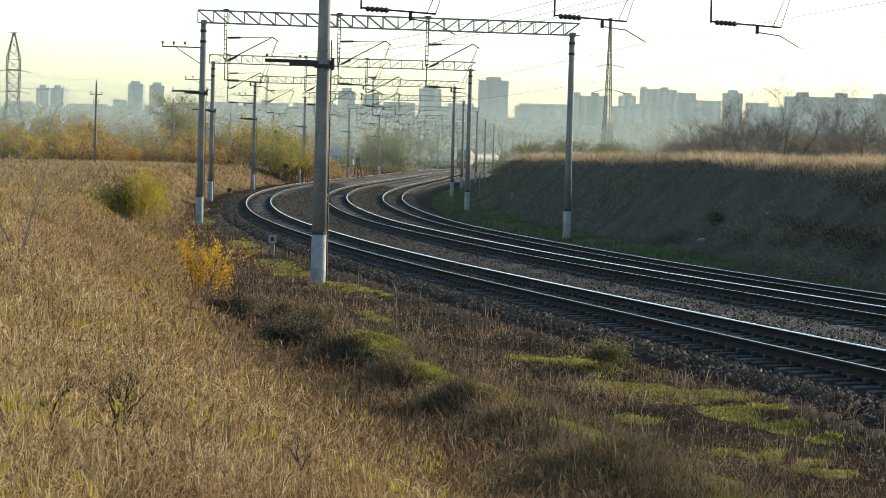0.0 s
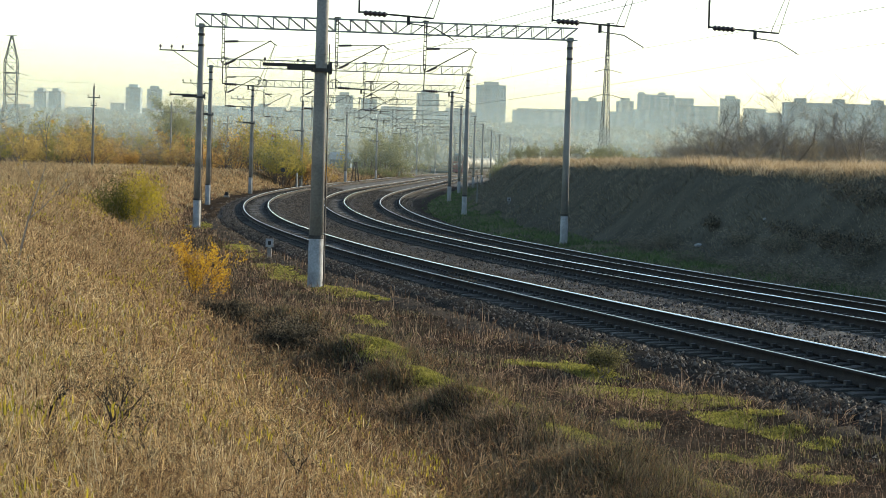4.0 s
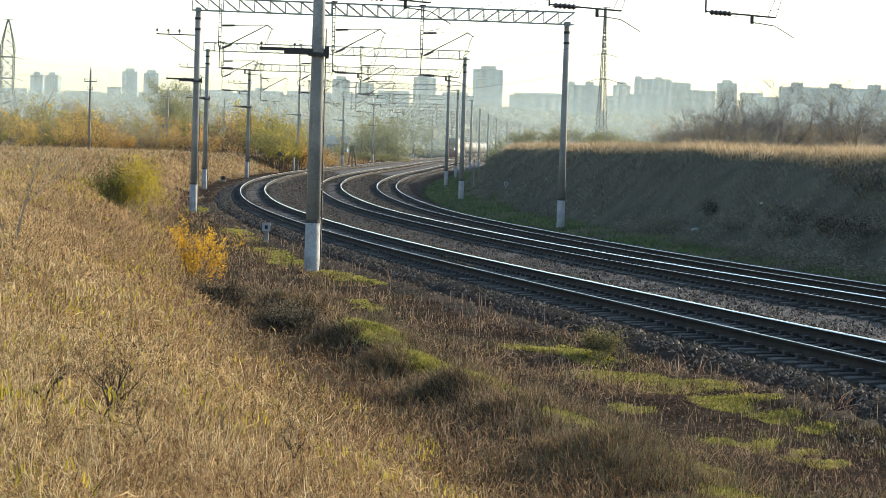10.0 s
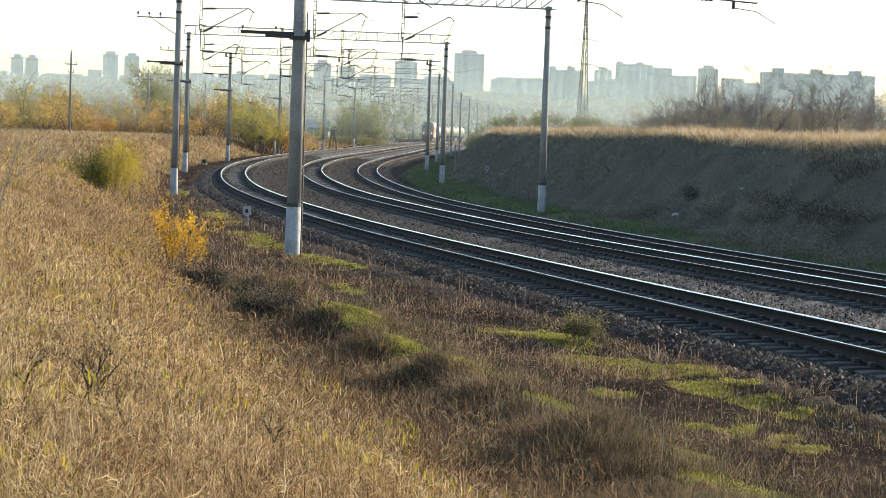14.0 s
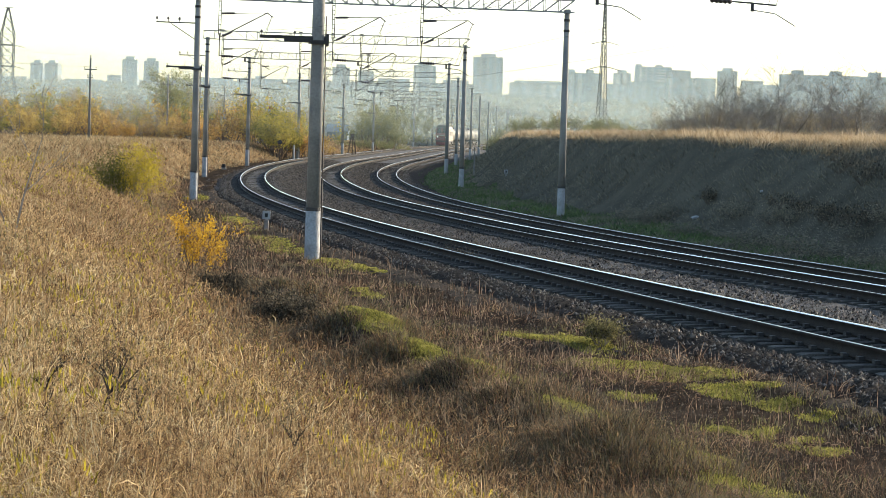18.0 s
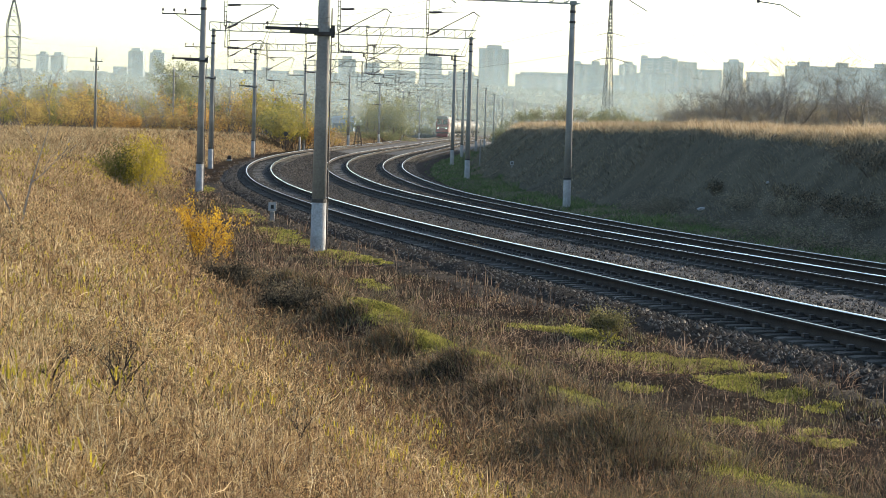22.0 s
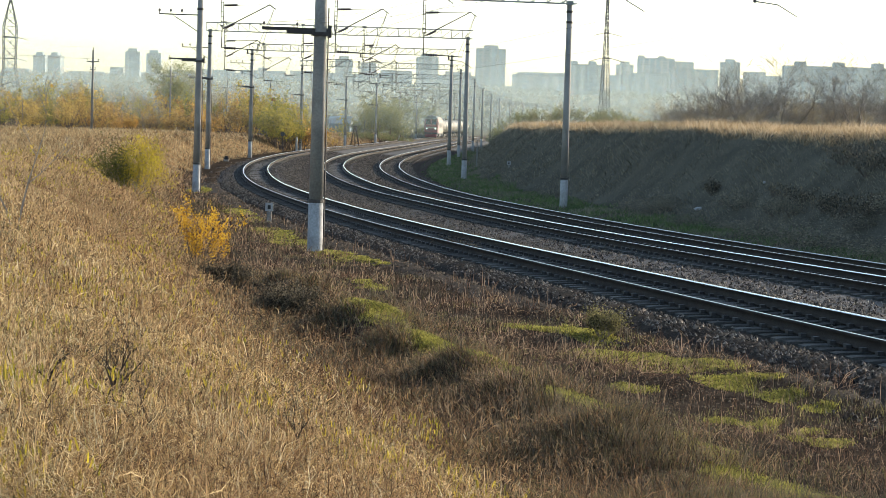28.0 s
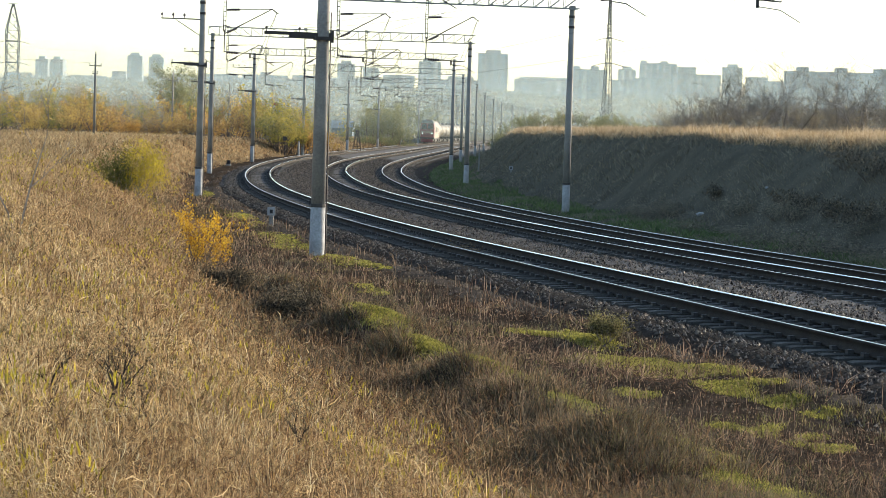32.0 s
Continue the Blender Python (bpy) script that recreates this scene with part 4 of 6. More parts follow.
def tussocks(X, Y):
    """How rank the growth stands, about 0.3 to 1.6."""
    return np.clip(0.85 + 0.40 * waves(X, Y, 1.1, 21) + 0.30 * waves(X, Y, 3.1, 25), 0.3, 1.6)


def grow_field():
    # short upright grass, close by
    X, Y, d = scatter(170000, 8.0, 52, 1.5)
    s, o = on_line(X, Y)
    keep = (d < 26 + 30 * RNG.rand(len(X))) & in_field(X, Y, s, o, 5.0, 1.3)
    X, Y, d = X[keep], Y[keep], d[keep]
    n = len(X)
    h = np.minimum(RNG.gamma(3.5, 0.045, n) * tussocks(X, Y), 0.46)
    w = np.maximum(0.0024, 0.00023 * d) * RNG.uniform(0.5, 1.4, n)
    stuff("field_grass", blade_mesh("field_grass", X, Y, ground_z(X, Y), h, w, RNG.uniform(0.15, 1.3, n), STRAW, 0.9), "dry golden grass covering the field", "grass")
    # the fine tangle in which it stands: straw, grey and rusty stems by patches
    X, Y, d = scatter(980000, 8.0, 75, 1.65)
    s, o = on_line(X, Y)
    keep = in_field(X, Y, s, o, 5.2, 1.3) & (waves(X, Y, 2.3, 18) + 0.8 * waves(X, Y, 6.5, 19) > -0.55 - 0.8 * RNG.rand(len(X)))
    X, Y, d = X[keep], Y[keep], d[keep]
    n = len(X)
    rank = tussocks(X, Y)
    Z = ground_z(X, Y) + RNG.uniform(0.0, 0.30, n) * rank
    length, width = RNG.gamma(3.0, 0.026, n) + 0.02, np.maximum(0.0023, 0.00025 * d) * RNG.uniform(0.5, 1.6, n)
    close = d < 24 + 22 * RNG.rand(n)
    tone = RNG.rand(n) + 0.20 * waves(X, Y, 0.75, 54) + 0.18 * waves(X, Y, 2.3, 55)
    for name, mat, part_of, label in (("grass_tangle", STRAW, close & (tone > 0.40), "fine tangle of dry bent stems in the field"),
                                      ("grey_tangle", GREY, close & (tone <= 0.40) & (tone > 0.17), "grey-olive bent stems mixed into the dry grass"),
                                      ("rusty_tangle", RUST, close & (tone <= 0.17), "rust-brown bent stems mixed into the dry grass"),
                                      ("field_thatch", FAR_STRAW, ~close, "pale thatch of dry stems farther out in the field")):
        stuff(name, tangle_mesh(name, X[part_of], Y[part_of], Z[part_of], length[part_of], width[part_of], mat), label, "grass")
    # the field farther off
    X, Y, d = scatter(620000, 38, 540, 1.55)
    s, o = on_line(X, Y)
    keep = o < -field_edge(s) + 0.6 * RNG.rand(len(X))
    X, Y, d, s, o = X[keep], Y[keep], d[keep], s[keep], o[keep]
    n = len(X)
    clump = np.clip(0.8 + 0.5 * waves(X, Y, 0.6, 26) + 0.35 * waves(X, Y, 1.9, 53), 0.25, 1.7)
    tone = RNG.rand(n) + 0.22 * waves(X, Y, 0.35, 56) + 0.2 * waves(X, Y, 0.9, 57) - 0.35 * smooth01((o + field_edge(s) + 9) / 8)
    h, w, lean = RNG.uniform(0.08, 0.34, n) * clump, np.maximum(0.011, 0.00032 * d), RNG.uniform(0.2, 1.8, n)
    for name, mat, q, label in (("far_field_grass", FAR_STRAW, tone > 0.42, "dry golden grass on the far part of the field"),
                                ("far_grey_grass", GREY, (tone <= 0.42) & (tone > 0.16), "grey-olive dry grass on the far part of the field"),
                                ("far_rusty_weeds", RUST, tone <= 0.16, "brown dry weeds on the far part of the field")):
        stuff(name, wisp_mesh(name, X[q], Y[q], ground_z(X[q], Y[q]), h[q], w[q], lean[q], mat), label, "grass")
    # rusty stems between the straw
    X, Y, d = scatter(150000, 8.0, 75, 1.5)
    s, o = on_line(X, Y)
    keep = (o < -field_edge(s) + 1.0) & ((waves(X, Y, 0.55, 22) > 0.1) | (o > -field_edge(s) - 5.5 + 4.5 * RNG.rand(len(X))))
    X, Y, d = X[keep], Y[keep], d[keep]
    n = len(X)
    stuff("field_weeds", tangle_mesh("field_weeds", X, Y, ground_z(X, Y) + RNG.uniform(0, 0.28, n), RNG.uniform(0.05, 0.22, n), np.maximum(0.003, 0.00029 * d), RUST),
          "rust-brown dry weeds among the grass", "weeds")
    # yellow-green flecks
    X, Y, d = scatter(80000, 8.2, 90, 1.4)
    s, o = on_line(X, Y)
    keep = (o < -field_edge(s) - 0.3) & (waves(X, Y, 1.7, 23) + 0.6 * waves(X, Y, 4.5, 24) > 0.66)
    X, Y, d = X[keep], Y[keep], d[keep]
    stuff("yellow_weeds", blade_mesh("yellow_weeds", X, Y, ground_z(X, Y) + RNG.uniform(0.14, 0.40, len(X)), RNG.uniform(0.015, 0.055, len(X)), np.maximum(0.009, 0.00055 * d), RNG.uniform(0.3, 1.5, len(X)), YELLOW),
          "patches of yellow-green leafy weeds in the grass", "weeds")
    # olive leaves low in the grass
    X, Y, d = scatter(110000, 8.0, 90, 1.5)
    s, o = on_line(X, Y)
    keep = (o < -field_edge(s) + 0.2) & (waves(X, Y, 0.8, 29) + 0.6 * waves(X, Y, 2.6, 30) > 0.05)
    X, Y, d = X[keep], Y[keep], d[keep]
    n = len(X)
    stuff("field_turf", tangle_mesh("field_turf", X, Y, ground_z(X, Y) + RNG.uniform(0.02, 0.30, n), RNG.uniform(0.03, 0.10, n), np.maximum(0.0035, 0.0003 * d), OLIVE),
          "olive-green leaves low among the dry grass", "grass")
    # long pale stalks that stand out of the grass
    X, Y, d = scatter(1300, 8.5, 60, 1.3)
    s, o = on_line(X, Y)
    keep = o < -field_edge(s) - 0.2
    X, Y, d = X[keep], Y[keep], d[keep]
    stuff("long_stalks", blade_mesh("long_stalks", X, Y, ground_z(X, Y), RNG.uniform(0.3, 0.66, len(X)), np.maximum(0.0036, 0.00028 * d), RNG.uniform(0.1, 0.8, len(X)), GOLD),
          "long pale grass stalks standing out of the field", "grass")


# fresh green patches on the verge: along the line, across it, half-axes, thickness
SPOTS = [(17.5, -6.1, 1.6, 0.40, 1.1), (12.3, -6.5, 1.5, 0.38, 1.4), (8.8, -6.45, 1.3, 0.38, 1.3), (5.8, -6.25, 1.6, 0.5, 1.4), (3.4, -6.2, 1.4, 0.45, 1.4), (0.8, -6.0, 1.3, 0.42, 1.2), (-2.6, -6.1, 1.1, 0.5, 1.2),
         (14.2, -3.75, 0.9, 0.40, 0.8), (13.1, -3.2, 1.3, 0.33, 1.0), (10.1, -3.75, 0.9, 0.40, 1.5), (8.9, -3.3, 1.2, 0.42, 1.7), (8.0, -2.95, 0.8, 0.24, 1.3), (5.9, -4.6, 0.5, 0.25, 0.9), (6.1, -3.4, 0.7, 0.28, 1.0), (6.3, -2.84, 0.35, 0.18, 0.9),
         (4.8, -3.2, 0.5, 0.28, 0.8), (3.8, -3.12, 0.4, 0.22, 0.7), (2.8, -4.4, 0.45, 0.40, 0.8), (2.1, -4.15, 0.4, 0.4, 0.7), (1.0, -4.25, 0.4, 0.4, 0.6), (48.7, -3.6, 3.4, 0.5, 1.2), (42.4, -3.8, 3.0, 0.5, 1.1),
         (36.0, -3.5, 2.2, 0.5, 0.8), (33.3, -3.05, 2.0, 0.26, 0.7), (64.0, -3.35, 7.0, 0.5, 0.8), (24.0, -4.6, 2.0, 0.4, 0.4), (97.0, -3.6, 6.0, 0.6, 0.7)]


def greenness(X, Y, s, o):
    f = np.zeros(len(X))
    for a, b, ra, rb, k in SPOTS:
        f = np.maximum(f, k * np.exp(-0.9 * (((s - a) / ra) ** 2 + ((o - b) / rb) ** 2)))
    return f * np.clip(0.9 + np.where(o < -5.4, 0.8, 0.35) * waves(X, Y, 2.4, 36) + 0.5 * waves(X, Y, 7.0, 39), 0.0, 2.2)


def weed_line(s):
    return np.interp(s, (8, 14, 20, 30), (-2.55, -2.55, -3.1, -3.3))


def grow_verge():
    # tangle along the edge of the field, its dark colour standing for the bank's shade
    X, Y, d = scatter(330000, 14, 130, 1.3)
    s, o = on_line(X, Y)
    e = field_edge(s)
    keep = (o < -e + 2.1 + 0.7 * waves(X, Y, 0.8, 31) - 0.8 * RNG.rand(len(X))) & (o > -e - 0.1 - 0.55 * waves(X, Y, 1.2, 32) - 5.0 * RNG.rand(len(X)) ** 2.6) & (s < 75)
    keep &= (waves(X, Y, 1.1, 34) + 0.5 * waves(X, Y, 3.0, 48) > -0.2 + 1.5 * RNG.rand(len(X))) & (greenness(X, Y, s, o) < 0.2 + 0.3 * RNG.rand(len(X)))
    X, Y, d = X[keep], Y[keep], d[keep]
    n = len(X)
    h = RNG.uniform(0.10, 0.42, n) * np.clip(0.8 + 0.75 * waves(X, Y, 1.3, 33), 0.2, 1.7)
    stuff("bank_grass", blade_mesh("bank_grass", X, Y, ground_z(X, Y), h, np.maximum(0.0036, 0.00028 * d), RNG.uniform(0.1, 0.9, n), DARK),
          "withered grass along the edge of the low ground, coloured dark for shade", "grass")
    # brown stems over the low ground, thinning out towards the gravel
    X, Y, d = scatter(480000, 14, 150, 1.25)
    s, o = on_line(X, Y)
    green = greenness(X, Y, s, o)
    bare = o > weed_line(s) + 0.4 * waves(X, Y, 1.0, 49)
    keep = (o > -field_edge(s) - 1.5 * RNG.rand(len(X))) & (o < -2.15) & (waves(X, Y, 1.0, 35) + 0.6 * waves(X, Y, 2.7, 50) > -1.2 + RNG.rand(len(X)) * 1.5) & (green < 0.22 + 0.45 * RNG.rand(len(X)) ** 0.7) & (~bare | (RNG.rand(len(X)) < 0.06))
    X, Y, d, o = X[keep], Y[keep], d[keep], o[keep]
    n = len(X)
    h = RNG.uniform(0.05, 0.40, n) * np.clip(0.65 + 0.75 * waves(X, Y, 1.2, 37), 0.15, 1.6)
    stuff("verge_weeds", tangle_mesh("verge_weeds", X, Y, ground_z(X, Y), h * 0.85, np.maximum(0.0028, 0.00025 * d), WEED),
          "thin reddish-brown dry weeds on the verge", "weeds")
    # darker tufts in clumps
    X, Y, d = scatter(160000, 14, 130, 1.25)
    s, o = on_line(X, Y)
    green = greenness(X, Y, s, o)
    keep = (o > -field_edge(s) + 0.6) & (o < weed_line(s)) & (waves(X, Y, 1.4, 38) + 0.5 * waves(X, Y, 3.7, 51) > 0.15) & (green < 0.2 + 0.3 * RNG.rand(len(X)))
    X, Y, d = X[keep], Y[keep], d[keep]
    n = len(X)
    stuff("verge_grass", blade_mesh("verge_grass", X, Y, ground_z(X, Y), RNG.uniform(0.05, 0.26, n), np.maximum(0.0034, 0.00026 * d), RNG.uniform(0.1, 0.9, n), DARK),
          "dark withered grass scattered on the verge", "grass")
    X, Y, d = scatter(110000, 14, 110, 1.3)
    s, o = on_line(X, Y)
    keep = (o > -field_edge(s) + 1.0) & (o < weed_line(s)) & (waves(X, Y, 1.7, 40) + 0.6 * waves(X, Y, 4.5, 47) + 1.2 * greenness(X, Y, s, o) > 0.3)
    X, Y, d = X[keep], Y[keep], d[keep]
    stuff("verge_turf", blade_mesh("verge_turf", X, Y, ground_z(X, Y) + 0.01, RNG.uniform(0.02, 0.12, len(X)), np.maximum(0.006, 0.00036 * d), RNG.uniform(0.3, 1.5, len(X)), OLIVE),
          "thin olive turf between the weeds", "grass")
    S, O = [], []
    for a, b, ra, rb, k in SPOTS:
        m = int(np.interp(a, (0, 15, 40, 100), (7000, 5200, 1500, 500)) * ra * rb * 7)
        S.append(a + RNG.normal(0, 0.8, m) * ra)
        O.append(b + RNG.normal(0, 0.8, m) * rb)
    s, o = np.concatenate(S), np.concatenate(O)
    P = along(s, o)
    X, Y = P[:, 0], P[:, 1]
    keep = (greenness(X, Y, s, o) > 0.2 + 0.4 * RNG.rand(len(X))) & (o < -2.3)
    X, Y = X[keep], Y[keep]
    d = np.hypot(X, Y)
    n = len(X)
    h = RNG.uniform(0.012, 0.05, n) * np.clip(1 + 0.8 * waves(X, Y, 3.0, 52), 0.4, 2.2)
    stuff("green_grass", blade_mesh("green_grass", X, Y, ground_z(X, Y) + 0.01, h, np.maximum(0.0045, 0.0003 * d), RNG.uniform(0.3, 2.4, n), MOSS),
          "fresh green grass patches on the low verge", "grass")


def grow_ridge():
    """Long drooping withered grass and short turf over the ridge of turned earth; the dark share paints its shaded
    face.
    """
    n = 210000
    s = RNG.uniform(-9.0, 27.0, n)
    a = RNG.normal(0.0, 0.75, n) - 0.25
    P = along(s, -6.72 + a)
    X, Y = P[:, 0], P[:, 1]
    d = np.hypot(X, Y)
    green = greenness(X, Y, s, -6.72 + a)
    tuft = waves(X, Y, 2.1, 60) + 0.7 * waves(X, Y, 5.5, 61)
    ok = (np.abs(a) < 1.6) & (RNG.rand(n) < np.clip(24.0 / d, 0, 1) ** 1.5) & (green < 0.22 + 0.5 * RNG.rand(n)) & (tuft > -1.2 + 0.9 * RNG.rand(n))
    X, Y, d, a, tuft = X[ok], Y[ok], d[ok], a[ok], tuft[ok]
    n = len(X)
    h = RNG.uniform(0.07, 0.32, n) * np.clip(0.8 + 0.45 * tuft, 0.25, 1.5)
    w, lean = np.maximum(0.0032, 0.00024 * d), RNG.uniform(0.2, 1.6, n)
    kind = RNG.rand(n)
    for name, mat, q, label in (("ridge_grass", DARK, kind < 0.42, "withered grass hanging over the earth ridge, darkened like its shaded face"), ("ridge_straw", RUST, (kind >= 0.42) & (kind < 0.78), "brown straw on the earth ridge"),
                                ("ridge_turf", OLIVE, kind >= 0.78, "olive grass blades on the earth ridge")):
        stuff(name, blade_mesh(name, X[q], Y[q], ground_z(X[q], Y[q]), h[q], w[q], lean[q], mat, 0.9), label, "grass")


def grow_stems():
    """Thin dead stems standing over the verge and the foot of the ballast."""
    X, Y, d = scatter(20000, 15, 90, 1.2)
    s, o = on_line(X, Y)
    keep = (o > -6.5) & (o < -2.2) & (waves(X, Y, 1.3, 58) + 0.5 * waves(X, Y, 3.9, 59) > 0.0) & (greenness(X, Y, s, o) < 0.5)
    X, Y, d = X[keep], Y[keep], d[keep]
    n = len(X)
    stuff("dead_stems", blade_mesh("dead_stems", X, Y, ground_z(X, Y), RNG.uniform(0.12, 0.42, n), np.maximum(0.003, 0.0002 * d), RNG.uniform(0.05, 0.5, n), WEED),
          "thin reddish dead stems standing on the verge", "weeds")


def grow_cutting():
    # slope grass in colours darkened for shade; the plateau grass stays golden
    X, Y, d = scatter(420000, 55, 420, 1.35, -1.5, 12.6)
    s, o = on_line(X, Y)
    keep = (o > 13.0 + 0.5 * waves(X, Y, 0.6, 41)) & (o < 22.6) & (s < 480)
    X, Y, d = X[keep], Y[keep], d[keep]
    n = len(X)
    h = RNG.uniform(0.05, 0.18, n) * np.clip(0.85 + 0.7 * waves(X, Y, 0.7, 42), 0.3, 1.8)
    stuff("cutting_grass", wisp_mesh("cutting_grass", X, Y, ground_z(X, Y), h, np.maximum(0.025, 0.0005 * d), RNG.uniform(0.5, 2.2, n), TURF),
          "slope grass coloured dark and grey for the cutting's shade", "grass")
    X, Y, d = scatter(200000, 60, 330, 1.2, -1.5, 12.6)
    s, o = on_line(X, Y)
    keep = (o > 12.5) & (o < 16.7 + 0.9 * waves(X, Y, 0.3, 43)) & (waves(X, Y, 0.9, 44) > -0.6) & ((s > 72) | (RNG.rand(len(X)) < 0.75))
    X, Y, d = X[keep], Y[keep], d[keep]
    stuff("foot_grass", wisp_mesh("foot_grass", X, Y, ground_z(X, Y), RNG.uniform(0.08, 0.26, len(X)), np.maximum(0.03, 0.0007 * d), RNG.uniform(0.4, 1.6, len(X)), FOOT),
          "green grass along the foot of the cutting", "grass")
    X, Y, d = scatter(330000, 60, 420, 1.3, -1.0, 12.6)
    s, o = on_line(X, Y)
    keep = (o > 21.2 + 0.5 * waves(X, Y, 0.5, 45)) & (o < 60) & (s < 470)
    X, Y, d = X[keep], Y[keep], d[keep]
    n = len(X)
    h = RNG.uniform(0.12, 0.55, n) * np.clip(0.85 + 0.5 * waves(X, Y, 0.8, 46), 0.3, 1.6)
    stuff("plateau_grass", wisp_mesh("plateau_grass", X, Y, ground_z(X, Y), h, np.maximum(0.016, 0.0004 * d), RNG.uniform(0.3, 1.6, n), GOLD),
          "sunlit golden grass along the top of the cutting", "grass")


grow_field()
grow_verge()
grow_ridge()
grow_stems()
grow_cutting()


# ---- shrubs and trees ----
def grow(rnd, height, spread, stems, depth, r0, upright=0.6, kids=2, least=0.0):
    """Branch polylines of a shrub or tree: a list of (points, radii), and the tips."""
    lines, tips = [], []

    def shoot(p, d, length, r, level):
        pts, rad = [p.copy()], [r]
        n = 3 if level else 4
        for k in range(n):
            d = (d + Vector((rnd.gauss(0, 0.2), rnd.gauss(0, 0.2), rnd.gauss(0.06, 0.12)))).normalized()
            p = p + d * length / n
            pts.append(p.copy())
            rad.append(max(least, r * (1 - 0.7 * (k + 1) / n)))
            if level < depth and k >= (1 if level == 0 else 0):
                for _ in range(kids if level < 1 or rnd.random() < 0.75 else 1):
                    side = Vector((rnd.gauss(0, 1), rnd.gauss(0, 1), rnd.gauss(0.25, 0.5))).normalized()
                    shoot(p, (d * 0.7 + side * 0.75).normalized(), length * rnd.uniform(0.38, 0.62), rad[-1] * 0.75, level + 1)
        lines.append((pts, rad))
        tips.extend((q, level) for q in pts[1:])

    for k in range(stems):
        a = 6.283 * (k + rnd.random()) / stems
        out = (1 - upright) * (1.0 if stems > 1 else 0.15)
        d = Vector((math.cos(a) * out, math.sin(a) * out, 1)).normalized()
        shoot(Vector((math.cos(a), math.sin(a), 0)) * spread * 0.08 * (stems > 1), d, height * rnd.uniform(0.62, 0.85), r0 * rnd.uniform(0.7, 1.1), 0)
    return lines, tips


def leaf_mesh(name, pts, spread, size, mat, rnd, count, slim=0.45):
    r = np.random.RandomState(rnd.randrange(9999))
    P = np.array([p[:] for p in pts])
    c = P[r.randint(0, len(P), count)] + r.normal(0, spread, (count, 3))
    c[:, 2] = np.maximum(c[:, 2], 0.04)
    u = r.normal(0, 1, (count, 3))
    u /= np.linalg.norm(u, axis=1)[:, None]
    w = np.cross(u, r.normal(0, 1, (count, 3)))
    w /= np.linalg.norm(w, axis=1)[:, None]
    s = (size * r.uniform(0.5, 1.4, count))[:, None]
    V = np.stack([c - u * s, c + w * s * slim, c + u * s, c - w * s * slim], 1).reshape(-1, 3)
    T = np.arange(count * 4).reshape(-1, 4)
    return big_mesh(name, V, T, mat)


def shrub(name, label, category, group, seed, height, spread, stems, depth, r0, leaf, leaf_size, leaves, upright=0.6, bark=None, sides=4, leaf_spread=0.12, kids=2, least=0.0, split=False):
    rnd = random.Random(seed)
    g = thing(name, Matrix(), label, category, group)
    lines, tips = grow(rnd, height, spread, stems, depth, r0, upright, kids, least)
    sh = Shape()
    if split:
        for pts, rad in lines[:-1]:
            part("twig", Shape().tube(pts, rad, 3, False), bark, g)
        lines = lines[-1:]
    for pts, rad in lines:
        sh.tube(pts, rad, sides if rad[0] > r0 * 0.3 else 3, False)
    part("stem" if stems > 1 else "trunk", sh, bark or M_TWIG, g)
    if leaves:
        outer = [p for p, lv in tips if lv >= 1] or [p for p, lv in tips]
        part("crown", leaf_mesh("crown", outer, leaf_spread * height, leaf_size, leaf, rnd, leaves), None, g)
    return g


LEAF_GOLD = blades("golden_leaf", [(0.17, 0.105, 0.032), (0.33, 0.21, 0.046), (0.47, 0.305, 0.06), (0.54, 0.385, 0.105)], patch=0.15, through_light=0.5, by_object=0.55)
LEAF_RUST = blades("rust_orange_leaf", [(0.16, 0.088, 0.032), (0.31, 0.168, 0.044), (0.45, 0.25, 0.055), (0.50, 0.33, 0.105)], patch=0.15, through_light=0.5, by_object=0.55)
LEAF_OLIVE = blades("olive_yellow_leaf", [(0.075, 0.08, 0.018), (0.16, 0.15, 0.028), (0.27, 0.225, 0.035), (0.36, 0.285, 0.05)], patch=0.9, through_light=0.5, by_object=0.55)
LEAF_GREEN = blades("dull_green_leaf", [(0.11, 0.12, 0.055), (0.17, 0.175, 0.075), (0.25, 0.235, 0.10)], patch=0.3, through_light=0.4, by_object=0.55)
LEAF_BROWN = blades("brown_leaf", [(0.16, 0.125, 0.08), (0.24, 0.19, 0.115), (0.32, 0.26, 0.155)], patch=0.3, through_light=0.4, by_object=0.55)
LEAF_ORANGE = blades("orange_leaf", [(0.24, 0.115, 0.014), (0.50, 0.29, 0.022), (0.66, 0.44, 0.045)], patch=1.5, through_light=0.5)


def spot(u, Y, lift=0.0):
    """A place Y metres ahead, u thousandths of that to the right."""
    x = u * Y / 1000.0
    return pose(x, Y, rest(x, Y) + lift)


